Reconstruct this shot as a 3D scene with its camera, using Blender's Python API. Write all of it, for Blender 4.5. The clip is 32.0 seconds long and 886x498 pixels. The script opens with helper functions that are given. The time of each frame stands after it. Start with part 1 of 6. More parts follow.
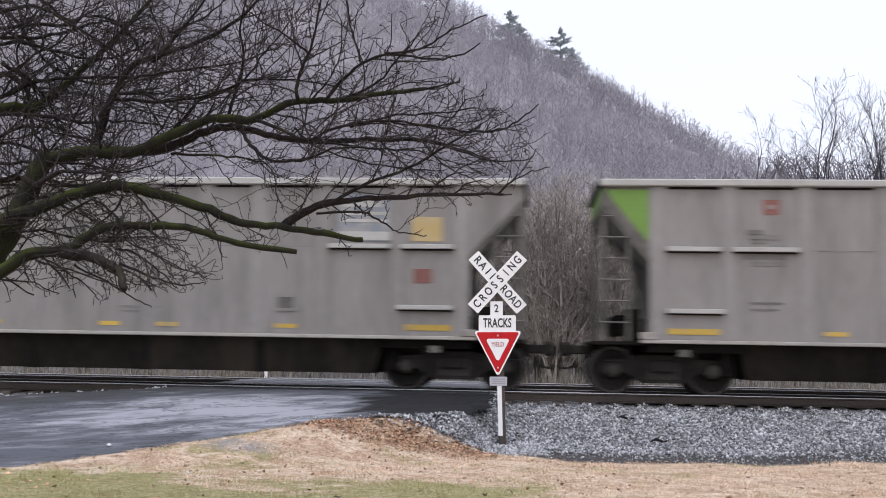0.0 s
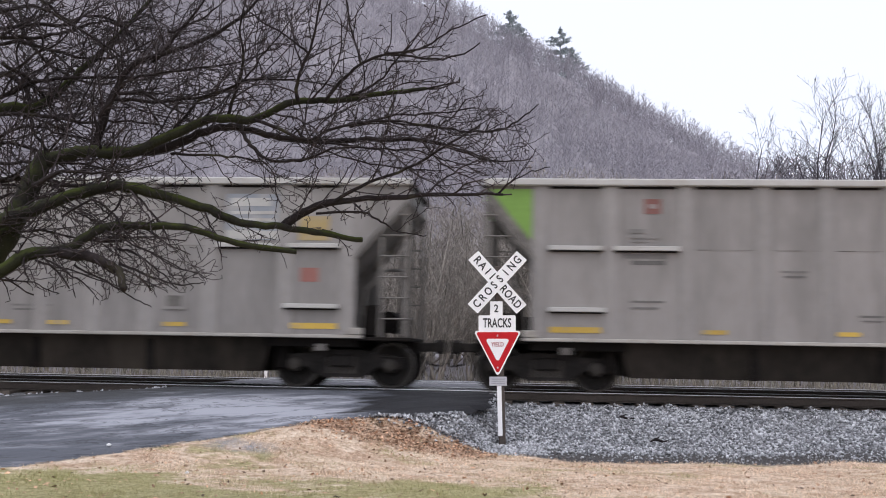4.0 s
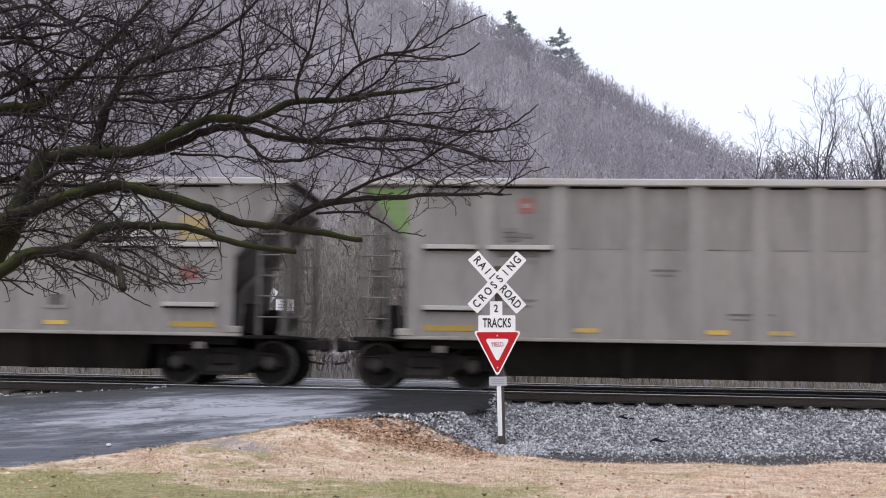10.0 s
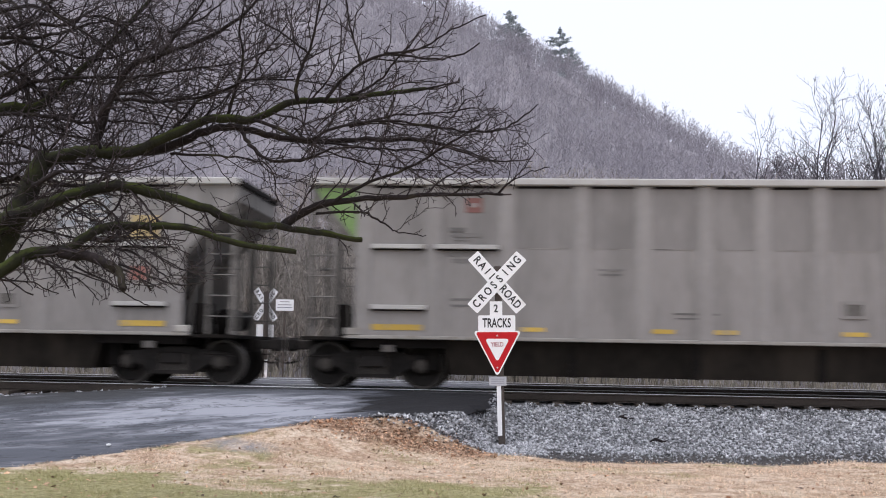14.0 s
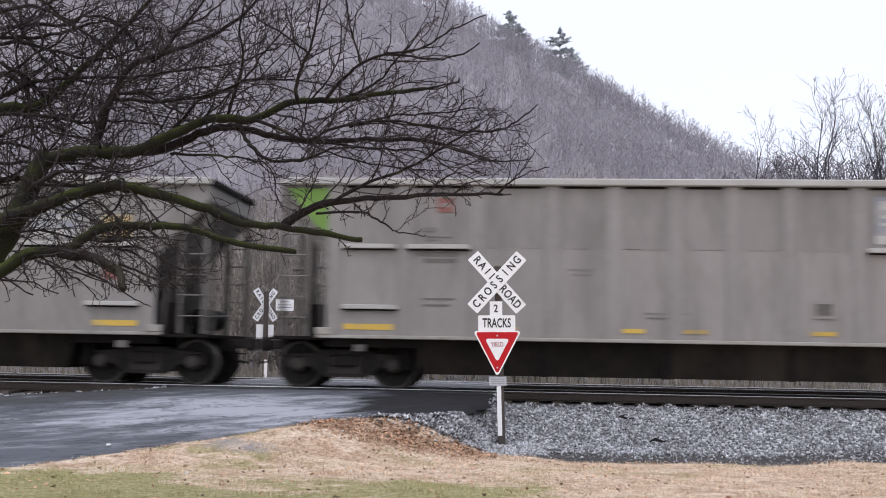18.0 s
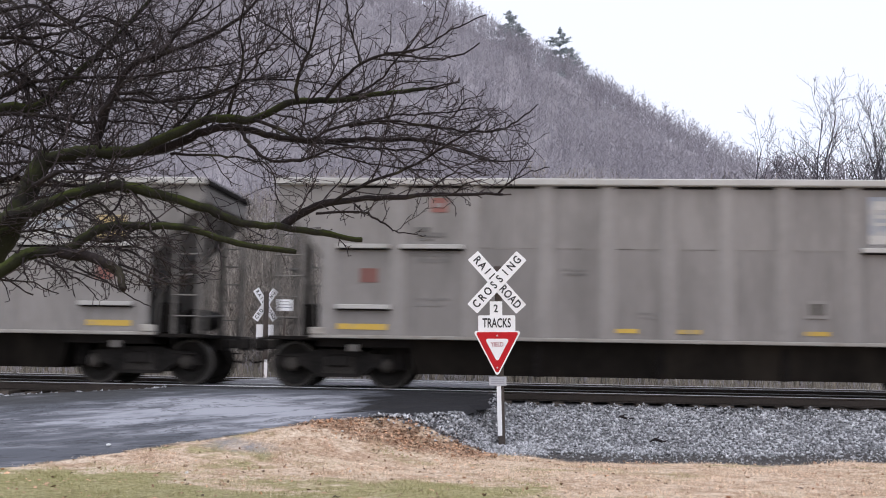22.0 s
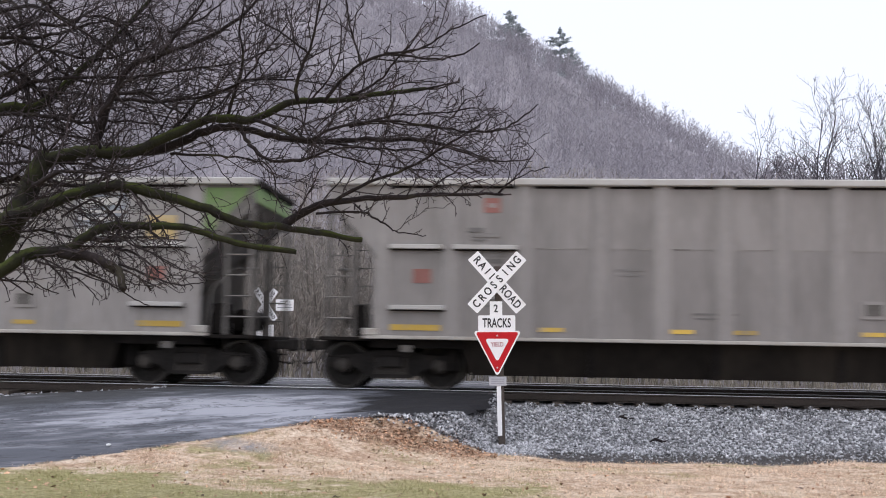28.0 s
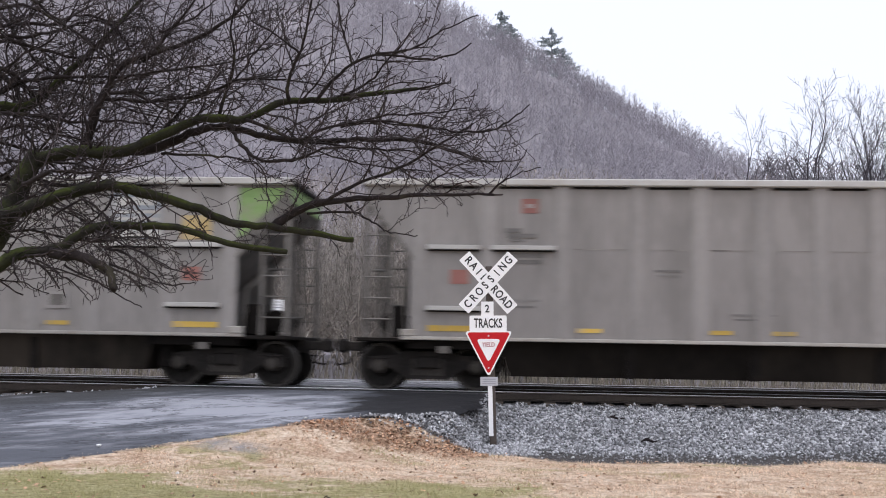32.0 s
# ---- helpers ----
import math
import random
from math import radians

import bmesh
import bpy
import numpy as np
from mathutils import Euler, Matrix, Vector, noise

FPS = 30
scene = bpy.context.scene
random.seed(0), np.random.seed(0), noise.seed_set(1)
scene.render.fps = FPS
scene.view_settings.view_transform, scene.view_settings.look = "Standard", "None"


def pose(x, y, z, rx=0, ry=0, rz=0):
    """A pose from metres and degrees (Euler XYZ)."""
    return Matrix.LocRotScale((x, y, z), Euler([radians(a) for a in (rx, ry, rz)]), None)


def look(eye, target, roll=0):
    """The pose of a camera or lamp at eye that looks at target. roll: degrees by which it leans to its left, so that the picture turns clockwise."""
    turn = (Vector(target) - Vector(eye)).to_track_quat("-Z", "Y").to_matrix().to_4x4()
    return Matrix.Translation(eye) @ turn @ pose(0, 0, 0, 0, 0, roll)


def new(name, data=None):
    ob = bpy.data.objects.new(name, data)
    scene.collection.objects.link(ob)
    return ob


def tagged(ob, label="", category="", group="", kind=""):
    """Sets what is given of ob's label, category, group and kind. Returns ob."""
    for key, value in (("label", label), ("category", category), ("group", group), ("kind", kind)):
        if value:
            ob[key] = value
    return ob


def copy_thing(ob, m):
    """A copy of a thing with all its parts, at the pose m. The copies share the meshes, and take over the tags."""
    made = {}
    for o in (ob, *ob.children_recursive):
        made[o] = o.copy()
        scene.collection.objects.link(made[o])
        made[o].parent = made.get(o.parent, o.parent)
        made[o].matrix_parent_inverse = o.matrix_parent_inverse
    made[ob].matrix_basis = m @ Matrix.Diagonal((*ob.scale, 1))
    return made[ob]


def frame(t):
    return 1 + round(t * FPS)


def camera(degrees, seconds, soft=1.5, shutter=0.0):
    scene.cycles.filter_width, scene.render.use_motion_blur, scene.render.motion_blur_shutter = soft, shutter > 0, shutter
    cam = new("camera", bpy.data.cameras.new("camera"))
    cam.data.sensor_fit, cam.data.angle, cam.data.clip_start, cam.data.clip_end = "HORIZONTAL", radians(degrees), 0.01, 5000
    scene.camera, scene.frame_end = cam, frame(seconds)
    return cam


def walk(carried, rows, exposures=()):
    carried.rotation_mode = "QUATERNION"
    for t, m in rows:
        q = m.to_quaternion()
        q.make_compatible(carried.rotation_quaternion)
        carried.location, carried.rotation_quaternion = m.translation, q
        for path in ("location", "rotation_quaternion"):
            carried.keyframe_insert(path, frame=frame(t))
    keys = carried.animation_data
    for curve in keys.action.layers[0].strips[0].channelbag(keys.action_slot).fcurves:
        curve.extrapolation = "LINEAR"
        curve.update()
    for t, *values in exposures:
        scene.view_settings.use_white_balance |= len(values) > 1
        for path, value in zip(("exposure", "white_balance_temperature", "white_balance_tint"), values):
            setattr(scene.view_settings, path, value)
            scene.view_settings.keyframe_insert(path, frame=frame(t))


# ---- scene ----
cam = camera(44.85, 32.0, soft=1.0, shutter=0.30)


def aim(yaw, tilt, lean):
    """A pose at the camera's stand, turned left, up and leaning by these degrees."""
    eye = Vector((0.0, -21.9, 0.762))
    way = Vector((-math.sin(radians(yaw)) * math.cos(radians(tilt)), math.cos(radians(yaw)) * math.cos(radians(tilt)), math.sin(radians(tilt))))
    return look(eye, eye + way, lean)


walk(cam, [
    (0.0, aim(4.78, 5.42, 1.0)),
    (8.0, aim(4.76, 5.42, 1.0)),
    (16.0, aim(4.75, 5.42, 1.0)),
    (30.8, aim(4.75, 5.42, 1.0)),
    (31.2, aim(4.72, 5.42, 1.0)),
    (31.5, aim(4.66, 5.42, 1.0)),
    (32.0, aim(4.29, 5.44, 1.0)),
], exposures=[(t, stops, 6300, 10) for t, stops in ((0.0, -0.12), (23.4, -0.12), (24.4, -0.21), (25.2, -0.27), (26.6, -0.13), (32.0, -0.12))])

# ---- light: a bright overcast winter sky ----
world = bpy.data.worlds.new("overcast_sky")
scene.world = world
world.use_nodes = True
wn, wl = world.node_tree.nodes, world.node_tree.links
sky = wn.new("ShaderNodeTexSky")
sky.sky_type = "NISHITA"
sky.sun_disc = False
sky.sun_elevation, sky.sun_rotation = radians(48), radians(200)
sky.air_density, sky.dust_density, sky.ozone_density = 1.0, 4.0, 1.0
sky_level = wn.new("ShaderNodeMix")
sky_level.data_type = "RGBA"
sky_level.inputs[0].default_value = 0.72
sky_gain = wn.new("ShaderNodeVectorMath")
sky_gain.operation = "SCALE"
sky_gain.inputs["Scale"].default_value = 0.1
wl.new(sky.outputs["Color"], sky_gain.inputs[0])
wl.new(sky_gain.outputs["Vector"], sky_level.inputs[6])
sky_level.inputs[7].default_value = (1.43, 1.44, 1.60, 1)
wl.new(sky_level.outputs[2], wn["Background"].inputs["Color"])
wn["Background"].inputs["Strength"].default_value = 1.0

sun_data = bpy.data.lights.new("sun", "SUN")
sun_data.energy, sun_data.angle, sun_data.color = 1.25, radians(50), (1.0, 0.98, 0.965)
sun = new("sun", sun_data)
sun.matrix_world = look((5, -15, 40), (0, 0, 0))


# ---- materials ----
def ramp_of(nt, stops, fac):
    node = nt.nodes.new("ShaderNodeValToRGB")
    els = node.color_ramp.elements
    while len(els) < len(stops):
        els.new(0.5)
    for e, (p, c) in zip(els, stops):
        e.position, e.color = p, (*c, 1)
    nt.links.new(fac, node.inputs["Fac"])
    return node.outputs["Color"]


def noise_of(nt, vec, scale, detail=6.0, rough=0.6, stretch=(1, 1, 1), turn=0.0):
    if turn:
        spin = nt.nodes.new("ShaderNodeMapping")
        spin.inputs["Rotation"].default_value = (0, 0, radians(turn))
        nt.links.new(vec, spin.inputs["Vector"])
        vec = spin.outputs["Vector"]
    m = nt.nodes.new("ShaderNodeMapping")
    m.inputs["Scale"].default_value = stretch
    nt.links.new(vec, m.inputs["Vector"])
    n = nt.nodes.new("ShaderNodeTexNoise")
    n.inputs["Scale"].default_value = scale
    n.inputs["Detail"].default_value = detail
    n.inputs["Roughness"].default_value = rough
    nt.links.new(m.outputs["Vector"], n.inputs["Vector"])
    return n.outputs["Fac"]


def mixed(nt, a, b, fac, mode="MIX"):
    node = nt.nodes.new("ShaderNodeMix")
    node.data_type = "RGBA"
    node.blend_type = mode
    for value, key in ((a, 6), (b, 7), (fac, 0)):
        if isinstance(value, (tuple, float, int)):
            node.inputs[key].default_value = (*value, 1) if isinstance(value, tuple) else value
        else:
            nt.links.new(value, node.inputs[key])
    return node.outputs[2]


def surface(name, dark, light, fine=40.0, coarse=3.0, rough=0.8, metal=0.0, bump=0.2, stain=None, stain_scale=1.5,
            stain_at=(0.5, 0.7), stretch=(1, 1, 1), vary=0.15, island=False, depth=0.01, gloss=0.5, on_top=False):
    """Two scales of tone between dark and light, an optional stain, and relief."""
    mat = bpy.data.materials.new(name)
    mat.use_nodes = True
    nt = mat.node_tree
    bsdf = nt.nodes["Principled BSDF"]
    geo = nt.nodes.new("ShaderNodeNewGeometry")
    pos = nt.nodes.new("ShaderNodeTexCoord").outputs["Object"]
    f1 = noise_of(nt, pos, fine, 5.0, 0.65, stretch)
    f2 = noise_of(nt, pos, coarse, 4.0, 0.55, stretch)
    mean = nt.nodes.new("ShaderNodeMath")
    mean.operation = "ADD"
    nt.links.new(f1, mean.inputs[0])
    nt.links.new(f2, mean.inputs[1])
    half = nt.nodes.new("ShaderNodeMath")
    half.operation = "MULTIPLY"
    half.inputs[1].default_value = 0.5
    nt.links.new(mean.outputs[0], half.inputs[0])
    col = ramp_of(nt, [(0.33, dark), (0.67, light)], half.outputs[0])
    if stain:
        f3 = noise_of(nt, pos, stain_scale, 6.0, 0.6, stretch)
        k = ramp_of(nt, [(stain_at[0], (0, 0, 0)), (stain_at[1], (1, 1, 1))], f3)
        if on_top:
            axis = nt.nodes.new("ShaderNodeSeparateXYZ")
            nt.links.new(geo.outputs["Normal"], axis.inputs[0])
            k = mixed(nt, k, ramp_of(nt, [(0.0, (0.25, 0.25, 0.25)), (0.45, (1, 1, 1))], axis.outputs["Z"]), 1.0, "MULTIPLY")
        col = mixed(nt, col, stain, k)
    if vary:
        info = geo.outputs["Random Per Island"] if island else nt.nodes.new("ShaderNodeObjectInfo").outputs["Random"]
        k = ramp_of(nt, [(0.0, (1 - vary,) * 3), (1.0, (1 + vary,) * 3)], info)
        col = mixed(nt, col, k, 1.0, "MULTIPLY")
    nt.links.new(col, bsdf.inputs["Base Color"])
    bsdf.inputs["Roughness"].default_value = rough
    bsdf.inputs["Metallic"].default_value = metal
    bsdf.inputs["Specular IOR Level"].default_value = gloss
    if bump:
        b = nt.nodes.new("ShaderNodeBump")
        b.inputs["Strength"].default_value = bump
        b.inputs["Distance"].default_value = depth
        nt.links.new(half.outputs[0], b.inputs["Height"])
        nt.links.new(b.outputs["Normal"], bsdf.inputs["Normal"])
    return mat


M_BODY = surface("weathered_aluminium", (0.209, 0.195, 0.188), (0.285, 0.268, 0.259), 9, 0.8, 0.55, 0.1, 0.05,
                 stain=(0.160, 0.150, 0.143), stain_scale=1.4, stain_at=(0.44, 0.72), stretch=(1.6, 1.6, 0.35), vary=0.12)
M_ENDPOST = surface("sooty_end_post", (0.075, 0.068, 0.062), (0.17, 0.16, 0.148), 12, 1.6, 0.65, 0.1, 0.1, stain=(0.03, 0.026, 0.024),
                     stain_scale=2.2, stain_at=(0.5, 0.7))
M_RIB = surface("dusty_rib_metal", (0.214, 0.200, 0.193), (0.289, 0.272, 0.263), 12, 1.2, 0.55, 0.1, 0.05,
                stain=(0.235, 0.224, 0.218), stain_scale=2.5, stain_at=(0.52, 0.75), stretch=(1, 1, 0.5), vary=0.08)
M_TRIM = surface("pale_worn_trim", (0.35, 0.34, 0.325), (0.48, 0.47, 0.455), 14, 1.5, 0.5, 0.1, 0.05,
                 stain=(0.33, 0.30, 0.27), stain_scale=2.0, stain_at=(0.55, 0.72), vary=0.06)
M_BODY_NEW = surface("bright_aluminium", (0.25, 0.25, 0.255), (0.31, 0.31, 0.32), 9, 0.8, 0.45, 0.2, 0.04, stretch=(1.6, 1.6, 0.35), vary=0.04)
M_RIB_NEW = surface("bright_rib_metal", (0.36, 0.36, 0.37), (0.46, 0.46, 0.475), 12, 1.2, 0.45, 0.2, 0.04, vary=0.05)
M_TRIM_NEW = surface("bright_trim", (0.55, 0.55, 0.56), (0.66, 0.66, 0.68), 14, 1.5, 0.4, 0.1, 0.04, vary=0.04)
# coal grime; the same black draws the shadows under ledges and top rail
M_GRIME_SHADE = surface("coal_grime_and_shade", (0.0075, 0.007, 0.007), (0.021, 0.018, 0.0165), 16, 2.0, 0.75, 0.1, 0.2, stain=(0.026, 0.020, 0.016),
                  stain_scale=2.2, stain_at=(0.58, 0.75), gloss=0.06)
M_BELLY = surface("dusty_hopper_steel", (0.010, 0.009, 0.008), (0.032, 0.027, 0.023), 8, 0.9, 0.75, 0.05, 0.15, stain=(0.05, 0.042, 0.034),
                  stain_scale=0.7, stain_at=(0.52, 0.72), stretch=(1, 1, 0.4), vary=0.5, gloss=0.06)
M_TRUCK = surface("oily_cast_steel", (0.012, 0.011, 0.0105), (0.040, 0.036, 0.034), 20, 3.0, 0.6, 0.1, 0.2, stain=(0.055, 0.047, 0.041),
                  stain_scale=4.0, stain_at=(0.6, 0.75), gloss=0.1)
M_SPRING = surface("dusty_spring_steel", (0.035, 0.031, 0.028), (0.085, 0.076, 0.068), 30, 3.0, 0.6, 0.2, 0.1, gloss=0.2)
M_WHEEL = surface("brown_wheel_steel", (0.011, 0.010, 0.0093), (0.031, 0.028, 0.026), 20, 3.0, 0.6, 0.1, 0.1, gloss=0.15)
# worn rim steel, lightened further for the sky light that rims catch
M_RIM = surface("worn_skylit_rim", (0.042, 0.038, 0.036), (0.080, 0.073, 0.068), 30, 4.0, 0.4, 0.4, 0.05)
M_GREEN = surface("green_paint", (0.15, 0.28, 0.045), (0.20, 0.36, 0.065), 12, 1.5, 0.5, 0, 0.03, stain=(0.2, 0.3, 0.12), stain_scale=3, stain_at=(0.6, 0.8), vary=0.2)
M_GREEN_DULL = surface("faded_green_paint", (0.13, 0.22, 0.07), (0.20, 0.30, 0.11), 12, 1.5, 0.6, 0, 0.03, stain=(0.2, 0.19, 0.15), stain_scale=3,
                       stain_at=(0.5, 0.75), vary=0.2)
M_YELLOW = surface("yellow_stripe_paint", (0.44, 0.29, 0.05), (0.56, 0.38, 0.07), 20, 3.0, 0.5, 0, 0.03, stain=(0.32, 0.27, 0.18), stain_scale=4,
                   stain_at=(0.52, 0.75), vary=0.25)
M_GOLD = surface("faded_gold_panel", (0.34, 0.25, 0.11), (0.43, 0.32, 0.13), 20, 3.0, 0.5, 0, 0.03, stain=(0.33, 0.30, 0.25), stain_scale=3,
                 stain_at=(0.5, 0.8), vary=0.25)
M_GOLD_NEW = surface("bright_yellow_panel", (0.72, 0.50, 0.02), (0.80, 0.58, 0.03), 20, 3.0, 0.45, 0, 0.02, vary=0)
M_RED = surface("faded_red_panel", (0.19, 0.075, 0.062), (0.26, 0.108, 0.092), 20, 3.0, 0.5, 0, 0.03, vary=0.25)
M_SILL = surface("dusty_sill_metal", (0.28, 0.262, 0.242), (0.42, 0.40, 0.37), 9, 1.1, 0.55, 0.1, 0.05, stain=(0.24, 0.21, 0.18), stain_scale=2.2,
                 stain_at=(0.5, 0.7), vary=0.2)
M_WINGDIRT = surface("sooty_wing_metal", (0.10, 0.092, 0.085), (0.185, 0.172, 0.16), 9, 1.2, 0.6, 0.1, 0.05, stain=(0.07, 0.062, 0.056), stain_scale=1.8,
                     stain_at=(0.5, 0.7), vary=0.2)
M_SLOPE = surface("streaked_end_metal", (0.15, 0.138, 0.128), (0.26, 0.245, 0.23), 9, 1.2, 0.6, 0.1, 0.05, stain=(0.05, 0.043, 0.038), stain_scale=1.5,
                  stain_at=(0.5, 0.68), stretch=(1.0, 2.2, 0.3), vary=0.15)
M_ORANGE = surface("orange_panel", (0.66, 0.18, 0.03), (0.74, 0.24, 0.04), 20, 3.0, 0.5, 0, 0.03, vary=0.05)
M_BLUE = surface("blue_panel", (0.10, 0.25, 0.62), (0.14, 0.32, 0.72), 20, 3.0, 0.45, 0, 0.03, vary=0.05)
M_BLUE_DULL = surface("faded_blue_panel", (0.20, 0.225, 0.265), (0.27, 0.285, 0.315), 20, 3.0, 0.5, 0, 0.03, stain=(0.36, 0.34, 0.32), stain_scale=3,
                      stain_at=(0.45, 0.7), vary=0.15)
M_INK = surface("faded_black_marking", (0.11, 0.105, 0.10), (0.18, 0.17, 0.165), 25, 3, 0.6, 0, 0, vary=0.3)
M_WHITE = surface("sign_white", (0.84, 0.84, 0.86), (0.90, 0.90, 0.91), 25, 4, 0.4, 0, 0.02, stain=(0.66, 0.65, 0.64), stain_scale=3, stain_at=(0.62, 0.85), vary=0)
M_BLACK = surface("sign_black", (0.015, 0.015, 0.018), (0.03, 0.03, 0.035), 25, 4, 0.5, 0, 0, vary=0)
M_SIGNRED = surface("sign_red", (0.46, 0.008, 0.014), (0.54, 0.012, 0.02), 25, 4, 0.45, 0, 0.02, vary=0, gloss=0.25)
M_SIGNGREY = surface("grey_plate", (0.42, 0.42, 0.46), (0.52, 0.52, 0.56), 25, 4, 0.5, 0, 0.02, vary=0)
M_YIELDINK = surface("faded_red_ink", (0.36, 0.13, 0.15), (0.42, 0.17, 0.19), 25, 4, 0.5, 0, 0, vary=0)
M_NOTICE = surface("faded_notice_print", (0.26, 0.26, 0.29), (0.36, 0.36, 0.39), 25, 4, 0.5, 0, 0, vary=0)
M_SIGNGREEN = surface("street_sign_green", (0.0, 0.28, 0.15), (0.01, 0.36, 0.20), 25, 4, 0.4, 0, 0.02, vary=0)
M_POSTWOOD = surface("dark_post_steel", (0.045, 0.035, 0.03), (0.10, 0.08, 0.07), 30, 4, 0.7, 0.1, 0.2, vary=0)
M_GALV = surface("galvanised_steel", (0.45, 0.46, 0.47), (0.60, 0.61, 0.62), 30, 4, 0.4, 0.4, 0.05)
M_RAIL = surface("rusty_rail", (0.042, 0.033, 0.028), (0.088, 0.070, 0.058), 25, 2, 0.7, 0.2, 0.2, vary=0)
# nearly white base colour stands for the sky's glint on the rail
M_RAILHEAD = surface("glint_pale_railhead", (0.66, 0.66, 0.68), (0.80, 0.80, 0.82), 20, 1, 0.5, 0.25, 0.02, vary=0)
M_TIE = surface("creosoted_tie", (0.034, 0.027, 0.022), (0.095, 0.077, 0.063), 18, 2, 0.85, 0, 0.5, stretch=(1, 0.2, 1), vary=0.3)
M_STONE = surface("ballast_stone", (0.17, 0.173, 0.185), (0.50, 0.505, 0.53), 60, 5, 0.8, 0, 0.3, vary=0.75, island=True)
M_GRASS = surface("winter_grass_blades", (0.55, 0.415, 0.295), (0.87, 0.695, 0.54), 30, 0.5, 0.8, 0, 0, stain=(0.33, 0.32, 0.125), stain_scale=0.6,
                  stain_at=(0.55, 0.66), vary=0.5, island=True)
M_LEAF = surface("dead_leaves", (0.20, 0.10, 0.055), (0.64, 0.42, 0.28), 20, 3, 0.8, 0, 0, vary=0.8, island=True)
M_BARK = surface("mossy_bark", (0.009, 0.008, 0.0075), (0.030, 0.026, 0.023), 55, 6, 0.9, 0, 0.8, stain=(0.046, 0.058, 0.012), stain_scale=4.0,
                 stain_at=(0.38, 0.56), vary=0, gloss=0.2, depth=0.03, on_top=True)
M_BARK_DRY = surface("dark_bark", (0.011, 0.0085, 0.009), (0.036, 0.028, 0.029), 60, 7, 0.9, 0, 0.6, stain=(0.06, 0.055, 0.035), stain_scale=4,
                     stain_at=(0.58, 0.72), vary=0, gloss=0.2)
M_TWIG = surface("dark_twig_bark", (0.014, 0.010, 0.011), (0.070, 0.055, 0.058), 40, 4, 0.8, 0, 0, vary=0.6, island=True, gloss=0.2)
# far bark and twigs are made pale and bluish to stand for haze
M_WOODS = surface("haze_pale_woods_bark", (0.30, 0.288, 0.318), (0.38, 0.364, 0.40), 1.2, 0.05, 0.9, 0, 0, vary=0.14, island=True)
M_CROWN = surface("haze_purple_twigs", (0.25, 0.236, 0.266), (0.345, 0.326, 0.362), 0.3, 0.02, 0.9, 0, 0, stain=(0.40, 0.384, 0.42), stain_scale=0.025,
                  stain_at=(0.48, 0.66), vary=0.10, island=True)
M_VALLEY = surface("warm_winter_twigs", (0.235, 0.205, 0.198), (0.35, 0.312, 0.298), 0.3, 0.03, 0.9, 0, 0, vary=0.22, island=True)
M_TREE = surface("grey_tree_bark", (0.035, 0.031, 0.038), (0.085, 0.077, 0.092), 3, 0.3, 0.9, 0, 0, vary=0.3, island=True)
M_BRUSH = surface("brush_stems", (0.11, 0.098, 0.086), (0.34, 0.305, 0.27), 6, 0.4, 0.9, 0, 0, vary=0.6, island=True)
M_BRUSHWOOD = surface("grey_brown_shrub_bark", (0.12, 0.105, 0.09), (0.30, 0.272, 0.24), 6, 0.6, 0.9, 0, 0, vary=0.4, island=True)
M_BRUSHLEAF = surface("pale_dry_leaves", (0.24, 0.215, 0.195), (0.42, 0.385, 0.35), 8, 1, 0.85, 0, 0, vary=0.3, island=True)
M_WEED = surface("dry_weed_stalks", (0.075, 0.07, 0.055), (0.30, 0.28, 0.235), 5, 0.5, 0.9, 0, 0, vary=0.5, island=True)
# needle green is lifted towards blue-grey, as haze would do at that distance
M_PINE = surface("haze_pale_pine_needles", (0.23, 0.265, 0.275), (0.36, 0.40, 0.41), 2, 0.4, 0.85, 0, 0, vary=0.4, island=True)
M_WHITEPAINT = surface("weathered_white_paint", (0.6, 0.6, 0.6), (0.72, 0.72, 0.72), 20, 3, 0.6, 0, 0.05)


def worn_by(nt, name):
    """A value stored on the ground's points: how much of a cover lies there."""
    node = nt.nodes.new("ShaderNodeAttribute")
    node.attribute_name = name
    return node.outputs["Fac"]


def sum_of(nt, a, b, mode="ADD"):
    node = nt.nodes.new("ShaderNodeMath")
    node.operation = mode
    for k, value in enumerate((a, b)):
        if isinstance(value, float):
            node.inputs[k].default_value = value
        else:
            nt.links.new(value, node.inputs[k])
    return node.outputs[0]


